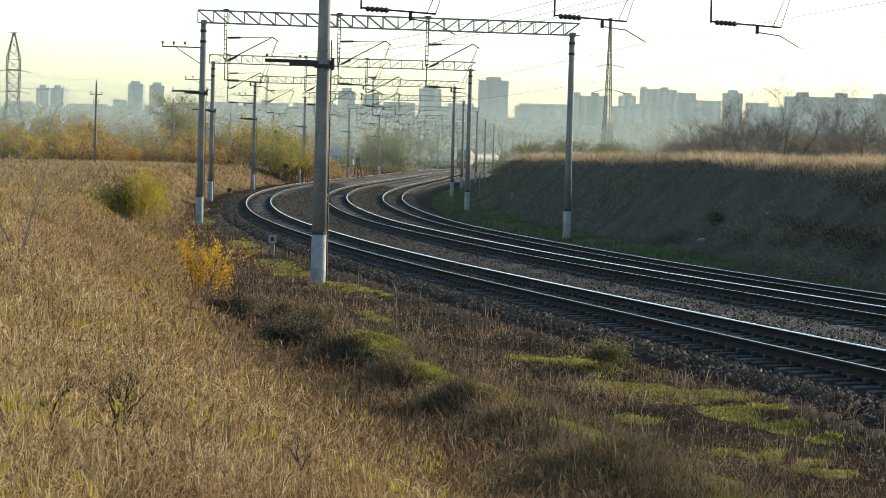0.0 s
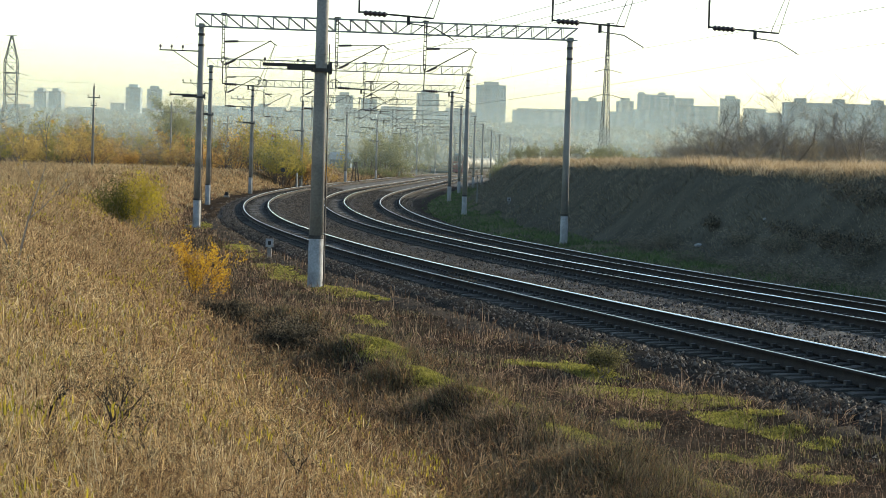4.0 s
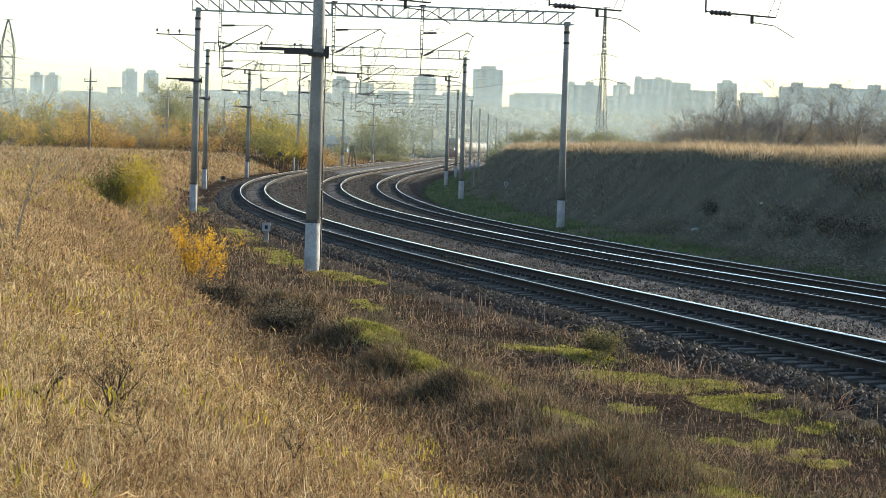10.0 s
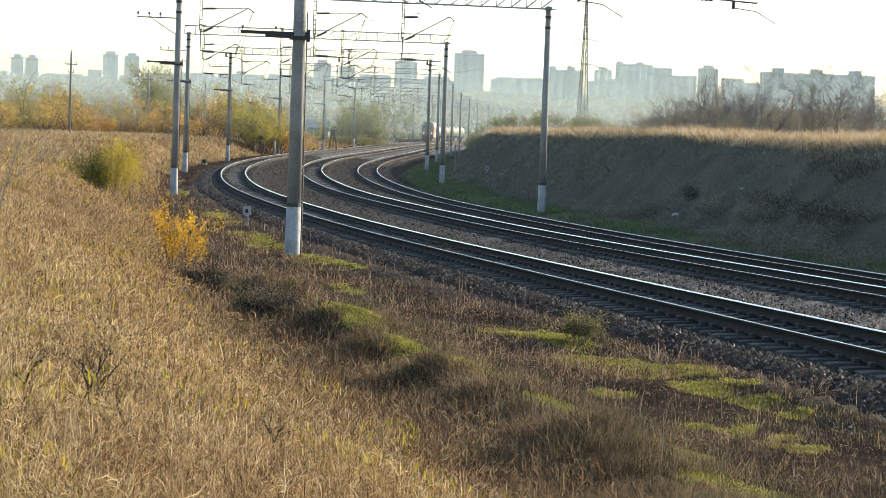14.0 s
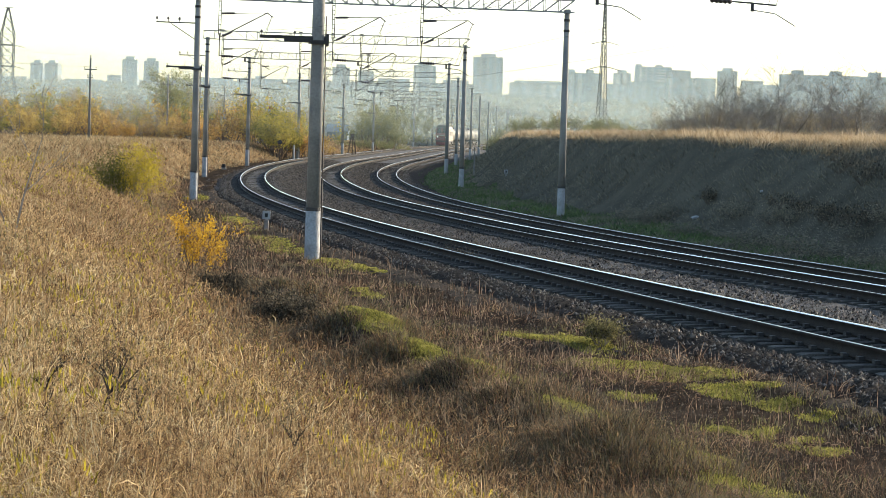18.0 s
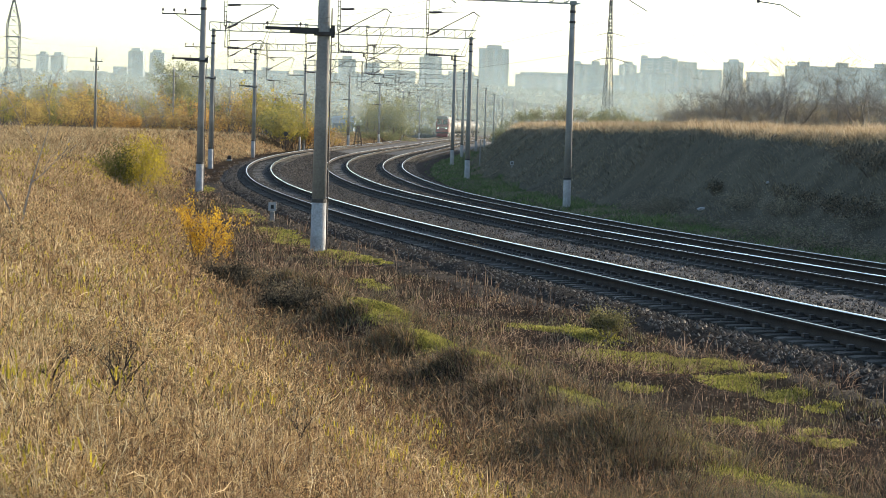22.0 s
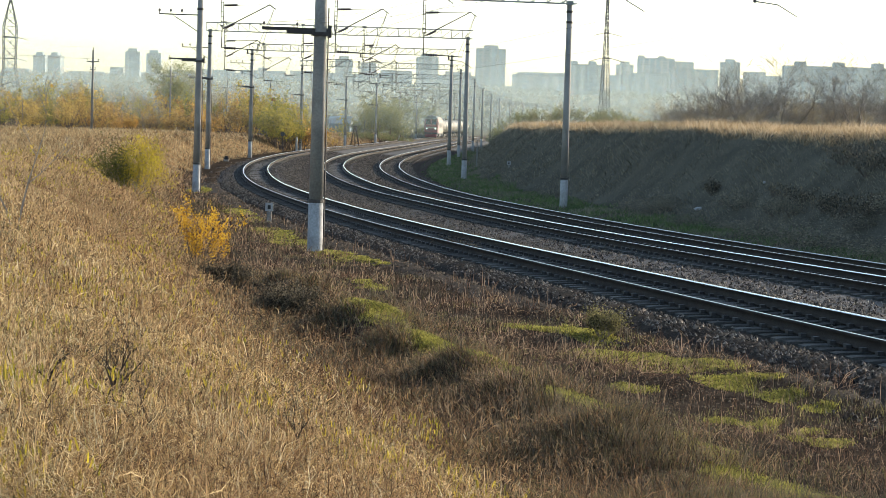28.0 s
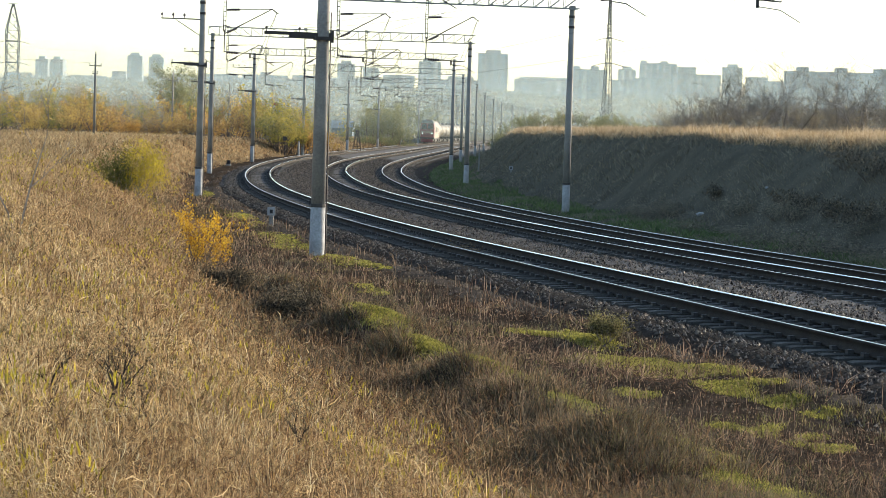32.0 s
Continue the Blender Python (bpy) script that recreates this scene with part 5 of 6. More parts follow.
def two_tone_bush():
    """The bush in the field: dark green on the one flank, yellow on the other and along the top."""
    rnd = random.Random(11)
    g = thing("bush", spot(-138.5, 70.5, -0.12), "low bush turning from dark green to yellow in dry grass", "bush")
    lines, tips = grow(rnd, 1.75, 1.9, 17, 2, 0.016, 0.35)
    sh = Shape()
    for pts, rad in lines:
        sh.tube(pts, rad, 3, False)
    part("stem", sh, M_TWIG, g)
    pts = [p for p, lv in tips if lv >= 1]
    green = [p for p in pts if p.x + 0.30 * p.z < 0.40 + rnd.gauss(0, 0.12)]
    gold = [p for p in pts if p.x + 0.30 * p.z > 0.38 + rnd.gauss(0, 0.15)]
    part("green_foliage", leaf_mesh("green_foliage", green, 0.09, 0.03, LEAF_DEEP, rnd, 6500), None, g, "dark green foliage")
    part("yellow_foliage", leaf_mesh("yellow_foliage", gold, 0.08, 0.03, LEAF_LEMON, rnd, 6500), None, g, "yellow autumn foliage")
    g.scale = (0.80, 0.78, 1.02)


LEAF_DEEP = blades("dark_green_leaf", [(0.03, 0.04, 0.011), (0.065, 0.075, 0.016), (0.12, 0.115, 0.024)], patch=0.9, through_light=0.45)
LEAF_LEMON = blades("lemon_leaf", [(0.18, 0.16, 0.02), (0.33, 0.27, 0.028), (0.45, 0.34, 0.04)], patch=0.9, through_light=0.5)
two_tone_bush()
b = shrub("small_tree", "small ragged shrub with orange-yellow leaves", "shrub", "", 12, 1.2, 1.0, 5, 2, 0.016, LEAF_ORANGE, 0.021, 4200, 0.3, M_BARK, leaf_spread=0.028)
b.matrix_world = spot(-106.0, 42.1)
b.scale = (0.8, 0.8, 1.1)
b = shrub("sapling", "grey sapling with a few last leaves at its top", "sapling", "", 13, 1.9, 0.5, 2, 2, 0.018, LEAF_GOLD, 0.03, 0, 0.86, M_TWIG, kids=1, least=0.0045)
b.matrix_world = spot(-188.5, 29.4)
tips = [Vector(v.co) for v in b.children[0].data.vertices if v.co.z > 1.0]
part("last_leaves", leaf_mesh("last_leaves", tips, 0.03, 0.028, LEAF_GOLD, random.Random(3), 70), None, b, "few yellow leaves")
b = shrub("low_bush", "low green leafy bush on the verge", "bush", "", 14, 0.42, 0.8, 26, 1, 0.005, OLIVE, 0.017, 3600, 0.35, leaf_spread=0.09)
b.matrix_world = spot(74.0, 33.6)

# withered bushes along the bank, their shaded side put into dark colours
def dark_bush(seed, u, Y, h, n):
    q = shrub("withered_bush", "withered tangle of stems on the bank, darkened for its shaded side", "bush", "withered bushes on the bank", seed, h, h * 1.6, 16, 2, 0.006, DARK, 0.018, n * 5, 0.15, M_DEADWOOD, 3, 0.13)
    q.matrix_world = spot(u, Y)
for k, (u, Y, h) in enumerate([(-70, 35.0, 0.5), (-65, 34.7, 0.56), (-60.5, 34.5, 0.46), (-97, 40.6, 0.42), (-91, 40.4, 0.45), (8, 57.5, 0.7)]):
    dark_bush(100 + k, u, Y, h, 1300)

# slope bushes: dark leaf colour stands for shade where sun still reaches them
for k, (u, Y, h) in enumerate([(176, 82, 0.8), (184, 80, 0.9), (192, 79, 0.85), (170, 84, 0.7), (188, 84, 0.8), (196, 83, 0.9), (150, 90, 0.7), (160, 87, 0.7), (120, 100, 0.6), (178, 88, 1.0)]):
    q = shrub("slope_bush", "bush on the slope, coloured dark for the shade there", "bush", "bushes on the slope", 140 + k, h, h * 1.4, 12, 2, 0.012, DARK, 0.045, 420, 0.2, M_BARK, 3, 0.15, 1)
    q.matrix_world = spot(u, Y)
rs = random.Random(31)
scrub = shrub("slope_bush", "dense brown scrub low on the shaded slope", "bush", "bushes on the slope", 158, 1.0, 1.5, 12, 2, 0.01, TURF, 0.04, 1500, 0.15, M_BARK, 3, 0.16, 1)
for k in range(15):
    a = along(np.array([rs.uniform(46, 84)]), np.array([rs.uniform(14.6, 18.6)]))[0]
    m = pose(a[0], a[1], rest(a[0], a[1]) - 0.1, 0, 0, rs.uniform(0, 360))
    q = copy_thing(scrub, m) if k else scrub
    q.matrix_world = m
    q.scale = (rs.uniform(0.8, 1.5), rs.uniform(0.8, 1.5), rs.uniform(0.45, 0.8))

# black dead weed skeletons close to the camera
for k, (u, Y, h) in enumerate([(-147, 11.6, 0.5), (-140, 11.3, 0.42), (-172, 11.0, 0.4), (-136, 11.9, 0.3), (-60, 12.4, 0.35), (-123, 10.9, 0.35), (40, 15.0, 0.4)]):
    q = shrub("dead_weed", "black leafless weed stem with short side twigs", "weed", "dead weed stems", 60 + k, h, 0.3, 1, 2, 0.011, DARK, 0.008, 160, 0.6, M_DEADWOOD, 4, 0.012, split=True)
    q.matrix_world = spot(u, Y, 0.1)

# the autumn thicket behind the field
protos = []
for k, (label, leaf, h, n, size) in enumerate([("golden-leaved autumn shrub in a thicket", LEAF_GOLD, 3.4, 1900, 0.095), ("orange-leaved autumn shrub in a thicket", LEAF_RUST, 2.7, 1700, 0.09),
                                               ("olive and yellow shrub in a thicket", LEAF_OLIVE, 3.8, 1900, 0.095), ("brown half-bare shrub in a thicket", LEAF_BROWN, 4.6, 1000, 0.075),
                                               ("half-bare brown tree behind the thicket", LEAF_BROWN, 7.5, 2600, 0.075), ("dull green leafy tree behind the thicket", LEAF_GREEN, 8.6, 4000, 0.12),
                                               ("dull green leafy shrub in haze", LEAF_GREEN, 3.6, 1700, 0.105)]):
    one = h > 6
    protos.append(shrub("thicket_tree" if one else "thicket_shrub", label, "tree" if one else "shrub", "autumn thicket", 200 + k, h, h * 0.8, 1 if one else 8, 3 if one else 2,
                        0.14 if one else 0.045, leaf, size, n, 0.4, M_BARK, 3, 0.036, 2 if one else 1))
R2 = random.Random(5)
placed = [False] * len(protos)
def put(kind, u, Y, scale=1.0, sink=0.0):
    m = spot(u, Y, -sink) @ pose(0, 0, 0, 0, 0, R2.uniform(0, 360))
    if placed[kind]:
        ob = copy_thing(protos[kind], m)
    else:
        ob = protos[kind]
        ob.matrix_world = m
        placed[kind] = True
    ob.scale = (scale * R2.uniform(0.9, 1.15), scale * R2.uniform(0.9, 1.15), scale)
for k in range(54):
    u = -200 + k * 2.6 + R2.uniform(-2.5, 2.5)
    Y = R2.uniform(285, 330) if k % 2 else R2.uniform(262, 290)
    put(R2.choice((0, 0, 1, 1, 2, 2, 3)), u, Y, R2.uniform(0.8, 1.55), 0.6)
for k in range(38):
    put(R2.choice((3, 3, 6, 2, 1)), -201 + k * 3.7 + R2.uniform(-2, 2), R2.uniform(335, 390), R2.uniform(1.1, 1.8))
put(4, -168, 330, 1.0)
put(4, -160, 345, 0.85)
put(4, -150, 340, 0.6)
put(4, -101, 330, 0.7)
put(4, -92, 345, 0.65)
put(4, -187, 350, 0.8)
put(5, -121.5, 300, 0.82)
put(5, -118.5, 306, 0.78)
put(5, -113, 330, 0.8)
put(2, -72, 262, 1.15)
put(2, -66, 268, 1.0)
for u, Y, k in ((-77, 275, 0.95), (-70, 265, 1.1), (-75, 267, 1.05), (-68, 272, 0.95), (-73, 264, 1.0), (-80, 280, 0.9)):
    put(2, u, Y, k)
put(1, -137, 225, 0.55)
put(1, -143, 232, 0.45)
put(0, -52, 300, 0.7)
for u, Y, s in ((-32, 450, 0.72), (-29, 440, 0.7), (-25, 436, 0.74), (-21, 446, 0.7), (-11, 560, 0.75), (-6, 570, 0.7), (-16, 550, 0.8)):
    put(5, u, Y, s)
for u, Y, s in ((-35, 412, 0.5), (-32, 415, 0.6), (-28.5, 412, 0.65), (-25.5, 416, 0.6), (-22, 414, 0.6), (-18.5, 420, 0.5), (-15, 430, 0.45), (-38, 410, 0.4)):
    put(6, u, Y, s, 0.3)
for u, Y, s in ((-34.5, 428, 0.55), (-31, 425, 0.6), (-27.5, 427, 0.55), (-23, 428, 0.6), (-19.5, 432, 0.5)):
    put(5, u, Y, s)
for u, Y, s in ((-34, 430, 1.1), (-30, 436, 1.3), (-26, 432, 1.35), (-22, 440, 1.3), (-19, 438, 1.1), (-32, 445, 1.3), (-9, 555, 0.8), (-14, 550, 0.9), (-45, 400, 0.5), (-42, 380, 0.45)):
    put(6, u, Y, s)
# bushes on top of the cutting
for u, Y, s in ((27, 330, 0.8), (33, 310, 0.75), (39, 300, 0.8), (45, 290, 0.7), (51, 280, 0.85), (56, 270, 0.95), (66, 265, 0.55), (71, 260, 0.7), (76, 258, 0.75), (84, 262, 0.5), (24, 350, 0.8), (90, 250, 0.4), (96, 255, 0.4)):
    put(R2.choice((6, 6, 3)), u, Y, s * 0.85)
    put(6, u + R2.uniform(-3, 3), Y + 8, s * 0.7)

# low scrub on the plateau
for k in range(30):
    put(3, 96 + k * 3.6 + R2.uniform(-1.5, 1.5), R2.uniform(125, 165), R2.uniform(0.22, 0.5))

# bare bushes on the plateau
bare = []
for k, (h, st, up, fine) in enumerate(((2.5, 8, 0.25, 700), (3.0, 7, 0.35, 700), (4.4, 3, 0.55, 350))):
    q = shrub("bare_bush", "leafless grey-brown thicket bush on the cutting top", "bush", "bare bushes on the plateau", 300 + k, h, h * 1.2, st, 3, 0.045, LEAF_BROWN, 0.05, 90, up, M_TWIG, 3, 0.06, 1, 0.009)
    at = [Vector(v.co) for v in q.children[0].data.vertices if v.co.z > 0.2]
    part("twig_mass", leaf_mesh("twig_mass", at, 0.14, 0.17, M_TWIG, random.Random(k), fine, 0.03), None, q, "fine bare twigs")["kind"] = "stuff"
    bare.append(q)
used = [False] * 3
def put_bare(kind, u, Y, scale):
    m = spot(u, Y) @ pose(0, 0, 0, 0, 0, R2.uniform(0, 360))
    if used[kind]:
        ob = copy_thing(bare[kind], m)
    else:
        ob = bare[kind]
        ob.matrix_world = m
        used[kind] = True
    ob.scale = (scale * 1.15, scale * 1.15, scale)
for k in range(48):
    u = 98 + k * 2.2 + R2.uniform(-1.5, 1.5)
    tall = np.interp(u, (98, 112, 124, 135, 150, 158, 166, 178, 200), (0.35, 0.62, 0.9, 0.95, 0.98, 0.8, 0.85, 1.05, 1.05))
    put_bare(R2.choice((0, 0, 1, 1, 2)), u, R2.uniform(128, 160), tall * R2.uniform(0.75, 1.1))

# ---- distance: pylons, poles, the town on its hill ----
def pylon(x, y, height, turn, outline, panels, strings, leg, brace, label):
    """A lattice mast: outline gives its half-width by share of the height, strings the levels and reach of the strained insulators."""
    g = thing("power_pylon", pose(x, y, rest(x, y), 0, 0, turn), label, "power pylon", "power pylons")
    half = lambda z: float(np.interp(z / height, [k for k, _ in outline], [w for _, w in outline]))
    cuts = [height * c for c in panels]
    for sx, sy in ((-1, -1), (1, -1), (1, 1), (-1, 1)):
        part("leg", Shape().tube([(sx * half(z), sy * half(z), z - (0.5 if z == 0 else 0)) for z in cuts], leg, 4), M_PYLON, g)
    for a, b in zip(cuts[:-1], cuts[1:]):
        sh = Shape()
        ha, hb = half(a), half(b)
        for p, q in (((-1, -1), (1, -1)), ((1, -1), (1, 1)), ((1, 1), (-1, 1)), ((-1, 1), (-1, -1))):
            sh.tube([(p[0] * ha, p[1] * ha, a), (q[0] * hb, q[1] * hb, b)], brace, 3)
            sh.tube([(q[0] * ha, q[1] * ha, a), (p[0] * hb, p[1] * hb, b)], brace, 3)
            sh.tube([(p[0] * hb, p[1] * hb, b), (q[0] * hb, q[1] * hb, b)], brace * 0.8, 3)
        part("bracing", sh, M_PYLON, g)
    for f, arm, reach in strings:
        z = height * f
        w = half(z)
        part("collar", Shape().box(-w - 0.1, w + 0.1, -w - 0.1, w + 0.1, z - 0.16, z + 0.16), M_PYLON, g)
        for sgn in (-1, 1):
            a = part("crossarm", Shape().tube([(sgn * w, 0, z), (sgn * (w + arm), 0, z)], 0.1, 4), M_PYLON, g)
            part("insulator_string", insulator(Shape(), (sgn * (w + arm), 0, z), (sgn * (w + reach), -0.8, z - 0.22 * reach), 0.13), M_INSUL, a)
    part("top_bar", Shape().box(-1.6, 1.6, -0.06, 0.06, height - 0.1, height + 0.05), M_PYLON, g)
    return g


pylon(40.2, 565.0, 38.0, 20, ((0, 1.45), (0.32, 0.84), (0.53, 0.58), (0.8, 0.32), (1.0, 0.18)), [k / 22 for k in range(23)],
      ((0.53, 0.9, 4.4), (0.695, 0.4, 3.4)), 0.11, 0.055, "slender steel lattice pylon behind the cutting")
pylon(-132.3, 690.0, 36.8, 3, ((0, 4.3), (0.217, 3.1), (0.443, 1.78), (0.78, 1.95), (1.0, 0.22)), (0, 0.217, 0.443, 0.515, 0.60, 0.69, 0.78, 0.855, 0.93, 1.0),
      ((0.515, 0.5, 3.6), (0.69, 0.5, 3.6)), 0.15, 0.075, "broad steel lattice pylon behind the thicket")


def line_pole(x, y, h):
    g = thing("utility_pole", pose(x, y, rest(x, y)), "slim grey utility pole with short crossarms", "utility pole", "utility poles in the field")
    part("pole", Shape().tube([(0, 0, -0.4), (0, 0, h * 0.5), (0, 0, h)], [0.14, 0.115, 0.09], 8), M_WOOD_POLE, g, smooth=True)
    for z, w in ((h - 1.2, 0.62), (h * 0.42 + 2.6, 0.3)):
        a = part("crossarm", Shape().box(-w, w, -0.05, 0.05, z, z + 0.1), M_WOOD_POLE, g)
        for s in (-w + 0.06, w - 0.06):
            pin_insulator(a, s, z + 0.1)
    pin_insulator(g, 0, h)
    return g


POLES = [(-34.4, 222.0, 7.9), (-34.0, 282.0, 8.2), (-30.75, 322.0, 7.9), (-29.0, 380.0, 8.6)]
for x, y, h in POLES:
    line_pole(x, y, h)
w = thing("field_power_line", Matrix(), "thin wires strung between the utility poles", "power line")
chain = [(-47.0, 165.0, 8.4)] + POLES
for (x0, y0, h0), (x1, y1, h1) in zip(chain[:-1], chain[1:]):
    for dx, dz in ((-0.56, -0.85), (0.56, -0.85), (0, 0.25)):
        sh = Shape()
        span_wire(sh, (x0 + dx, y0, rest(x0, y0) + h0 + dz), (x1 + dx, y1, rest(x1, y1) + h1 + dz), 0.6, 0.009)
        part("wire", sh, M_WIRE, w)

# panel housing seen through haze: wall and pane colours are paled for it
M_FACADES = [material("hazed_blue_panels", (0.39, 0.43, 0.435), 0.9, (0.32, 0.36, 0.365), 0.05, 0.6, 0, per_object=0.14),
             material("hazed_grey_panels", (0.44, 0.455, 0.43), 0.9, (0.36, 0.375, 0.36), 0.05, 0.6, 0, per_object=0.14),
             material("hazed_warm_panels", (0.56, 0.545, 0.50), 0.9, (0.46, 0.45, 0.42), 0.05, 0.6, 0, per_object=0.14)]
M_PANE = material("hazed_window_band", (0.27, 0.30, 0.305), 0.5, (0.22, 0.245, 0.25), 0.3, 2, 0)
M_ROOF = material("flat_roof_felt", (0.30, 0.30, 0.30), 0.9)


def block(u0, u1, z_top, Y, tone, storeys, step=0.0, boxes=(), depth=14.0, bottom=None):
    """A slab of flats Y metres off, between two bearings in thousandths; storeys as recessed window bands between panels."""
    x0, x1 = u0 * Y / 1000, u1 * Y / 1000
    ground = rest((x0 + x1) / 2, Y) - 1.0 if bottom is None else bottom
    w, h = x1 - x0, z_top - ground
    g = thing("apartment_block", pose((x0 + x1) / 2, Y, ground, 0, 0, R2.uniform(-9, 9)), "pale panel apartment block on the hill, faint in haze", "apartment block", "apartment blocks of the town")
    part("wall", Shape().box(-w / 2, w / 2, 0, depth, 0, h - 0.4), M_FACADES[tone], g)
    part("roof", Shape().box(-w / 2 - 0.3, w / 2 + 0.3, -0.3, depth + 0.3, h - 0.4, h), M_ROOF, g)
    if step:
        part("stair_tower", Shape().box(-w * step, w * step, 1.0, depth - 1, h, h + 3.4), M_FACADES[tone], g)
    for b0, b1, bh in boxes:
        part("roof_house", Shape().box(-w / 2 + b0 * w, -w / 2 + b1 * w, 2, depth - 2, h, h + bh), M_FACADES[tone], g)
    fh = 2.9
    bays = max(2, int(w / 6.5))
    sh = Shape()
    for b in range(bays):
        a = -w / 2 + w * (b + 0.14) / bays
        c = -w / 2 + w * (b + 0.86) / bays
        sh.box(a, c, -0.02, 0.1, 0, 1.45)
    row = sh.mesh("window_row", M_PANE)
    for f in range(min(storeys, int(h / fh))):
        ob = part("window_row", row, None, g)
        ob.location = (0, -0.03, h - 0.7 - (f + 1) * fh + 0.8)
    # stacks of balconies stand proud of the wall
    stack = Shape().box(-1.7, 1.7, -1.3, 0.1, 0.5, h - 1.2).mesh("balcony_stack", M_FACADES[(tone + 1) % 3])
    for b in range(bays):
        if (b * 7 + int(Y)) % 3 != 0:
            ob = part("balcony_stack", stack, None, g)
            ob.location = (-w / 2 + w * (b + 0.32) / bays, 0, 0)
    return g


def top(v, u, Y):
    """Height at Y metres of a point seen v thousandths over the eye's level."""
    return 2.525 + v * Y / 1000


TOWN = [(-181.5, -176.0, 26.8, 2500, 0, 16, 0.25), (-175.2, -169.3, 26.8, 2520, 0, 16, 0.25), (-141.0, -134.4, 29.5, 2450, 0, 16, 0.3), (-131.5, -125.0, 29.1, 2480, 0, 16, 0.3),
        (-147.5, -141.5, 22.5, 2400, 1, 9, 0.0), (-166.0, -150.0, 20.2, 2600, 1, 9, 0.0), (-195.0, -183.0, 20.6, 2600, 1, 9, 0.0), (-122.0, -110.0, 21.8, 2550, 0, 9, 0.0),
        (-108.0, -92.0, 22.6, 2600, 1, 9, 0.0), (-90.0, -70.0, 22.8, 2650, 0, 9, 0.1), (-48.0, -40.5, 28.9, 2500, 1, 14, 0.28), (-37.0, -30.0, 27.5, 2550, 1, 12, 0.0), (-68.0, -52.0, 23.2, 2600, 1, 9, 0.0),
        (-28.0, -14.0, 24.6, 2600, 0, 9, 0.0), (-11.9, -2.5, 30.9, 2450, 1, 14, 0.3), (0.8, 12.0, 24.8, 2600, 1, 9, 0.0), (13.7, 27.0, 35.4, 2300, 2, 16, 0.25),         (32.0, 56.0, 25.6, 2400, 1, 9, 0.0), (30.0, 44.0, 23.6, 2000, 0, 9, 0.0), (44.0, 57.0, 24.4, 1900, 1, 9, 0.0), (56.0, 71.0, 29.7, 1750, 0, 9, 0.0), (76.5, 83.5, 30.2, 2500, 1, 12, 0.25),
        (85.0, 101.5, 33.4, 2450, 2, 14, 0.0), (102.0, 110.0, 32.2, 2470, 2, 12, 0.0), (84.0, 100.0, 26.6, 1900, 0, 9, 0.0), (100.0, 121.0, 29.0, 2000, 1, 9, 0.0), (121.5, 130.5, 32.6, 2400, 1, 12, 0.25),
        (133.0, 142.0, 28.6, 2300, 1, 9, 0.0), (150.0, 200.0, 31.9, 1500, 0, 9, 0.0), (30.0, 58.0, 24.6, 2300, 1, 9, 0.0), (73.0, 86.0, 25.4, 2100, 0, 9, 0.0), (138.0, 156.0, 27.0, 1900, 1, 5, 0.0), (-134.0, -108.0, 20.6, 2700, 1, 9, 0.0), (-12.0, 16.0, 23.0, 2700, 0, 9, 0.0), (-52.0, -26.0, 22.6, 2720, 1, 9, 0.0), (-185.0, -146.0, 19.5, 2740, 0, 9, 0.0), (-98.0, -68.0, 21.4, 2700, 1, 9, 0.0)]
for u0, u1, v, Y, tone, storeys, step in TOWN:
    bx = ((0.10, 0.2, 3.0), (0.44, 0.54, 3.0), (0.78, 0.88, 3.0)) if u0 == 150.0 else ((0.02, 0.2, 2.6), (0.55, 0.75, 2.6)) if u0 in (56.0, 85.0) else ()
    block(u0, u1, top(v, u0, Y), Y, tone, storeys, step, bx)

# far woods on the hillside, haze mixed into their pale, even leaf colours
M_FARWOOD = blades("hazed_wood_leaf", [(0.17, 0.18, 0.14), (0.21, 0.215, 0.16), (0.27, 0.25, 0.17)], patch=0.02, through_light=0.3)
def far_woods():
    n = 46000
    Y = RNG.uniform(640, 2100, n)
    u = RNG.uniform(-210, 210, n)
    ok = waves(u * Y / 1000, Y, 0.012, 71) + 0.6 * waves(u * Y / 1000, Y, 0.03, 72) > -0.2
    Y, u = Y[ok], u[ok]
    X = u * Y / 1000
    s, o = on_line(X, Y)
    ok = (np.abs(o - 5) > 26) | (s > 990)
    X, Y = X[ok], Y[ok]
    n = len(X)
    c = np.stack([X, Y, ground_z(X, Y) + RNG.uniform(0.3, 1.0, n) ** 2 * 6.5], -1)
    a = RNG.normal(0, 1, (n, 3))
    b = RNG.normal(0, 1, (n, 3))
    V = np.stack([c - a * 1.1, c + b * 1.0, c + a * 1.1, c - b * 1.0], 1).reshape(-1, 3)
    stuff("far_woods", big_mesh("far_woods", V, np.arange(n * 4).reshape(-1, 4), M_FARWOOD), "hazy autumn woods on the far hillside", "woods")
far_woods()


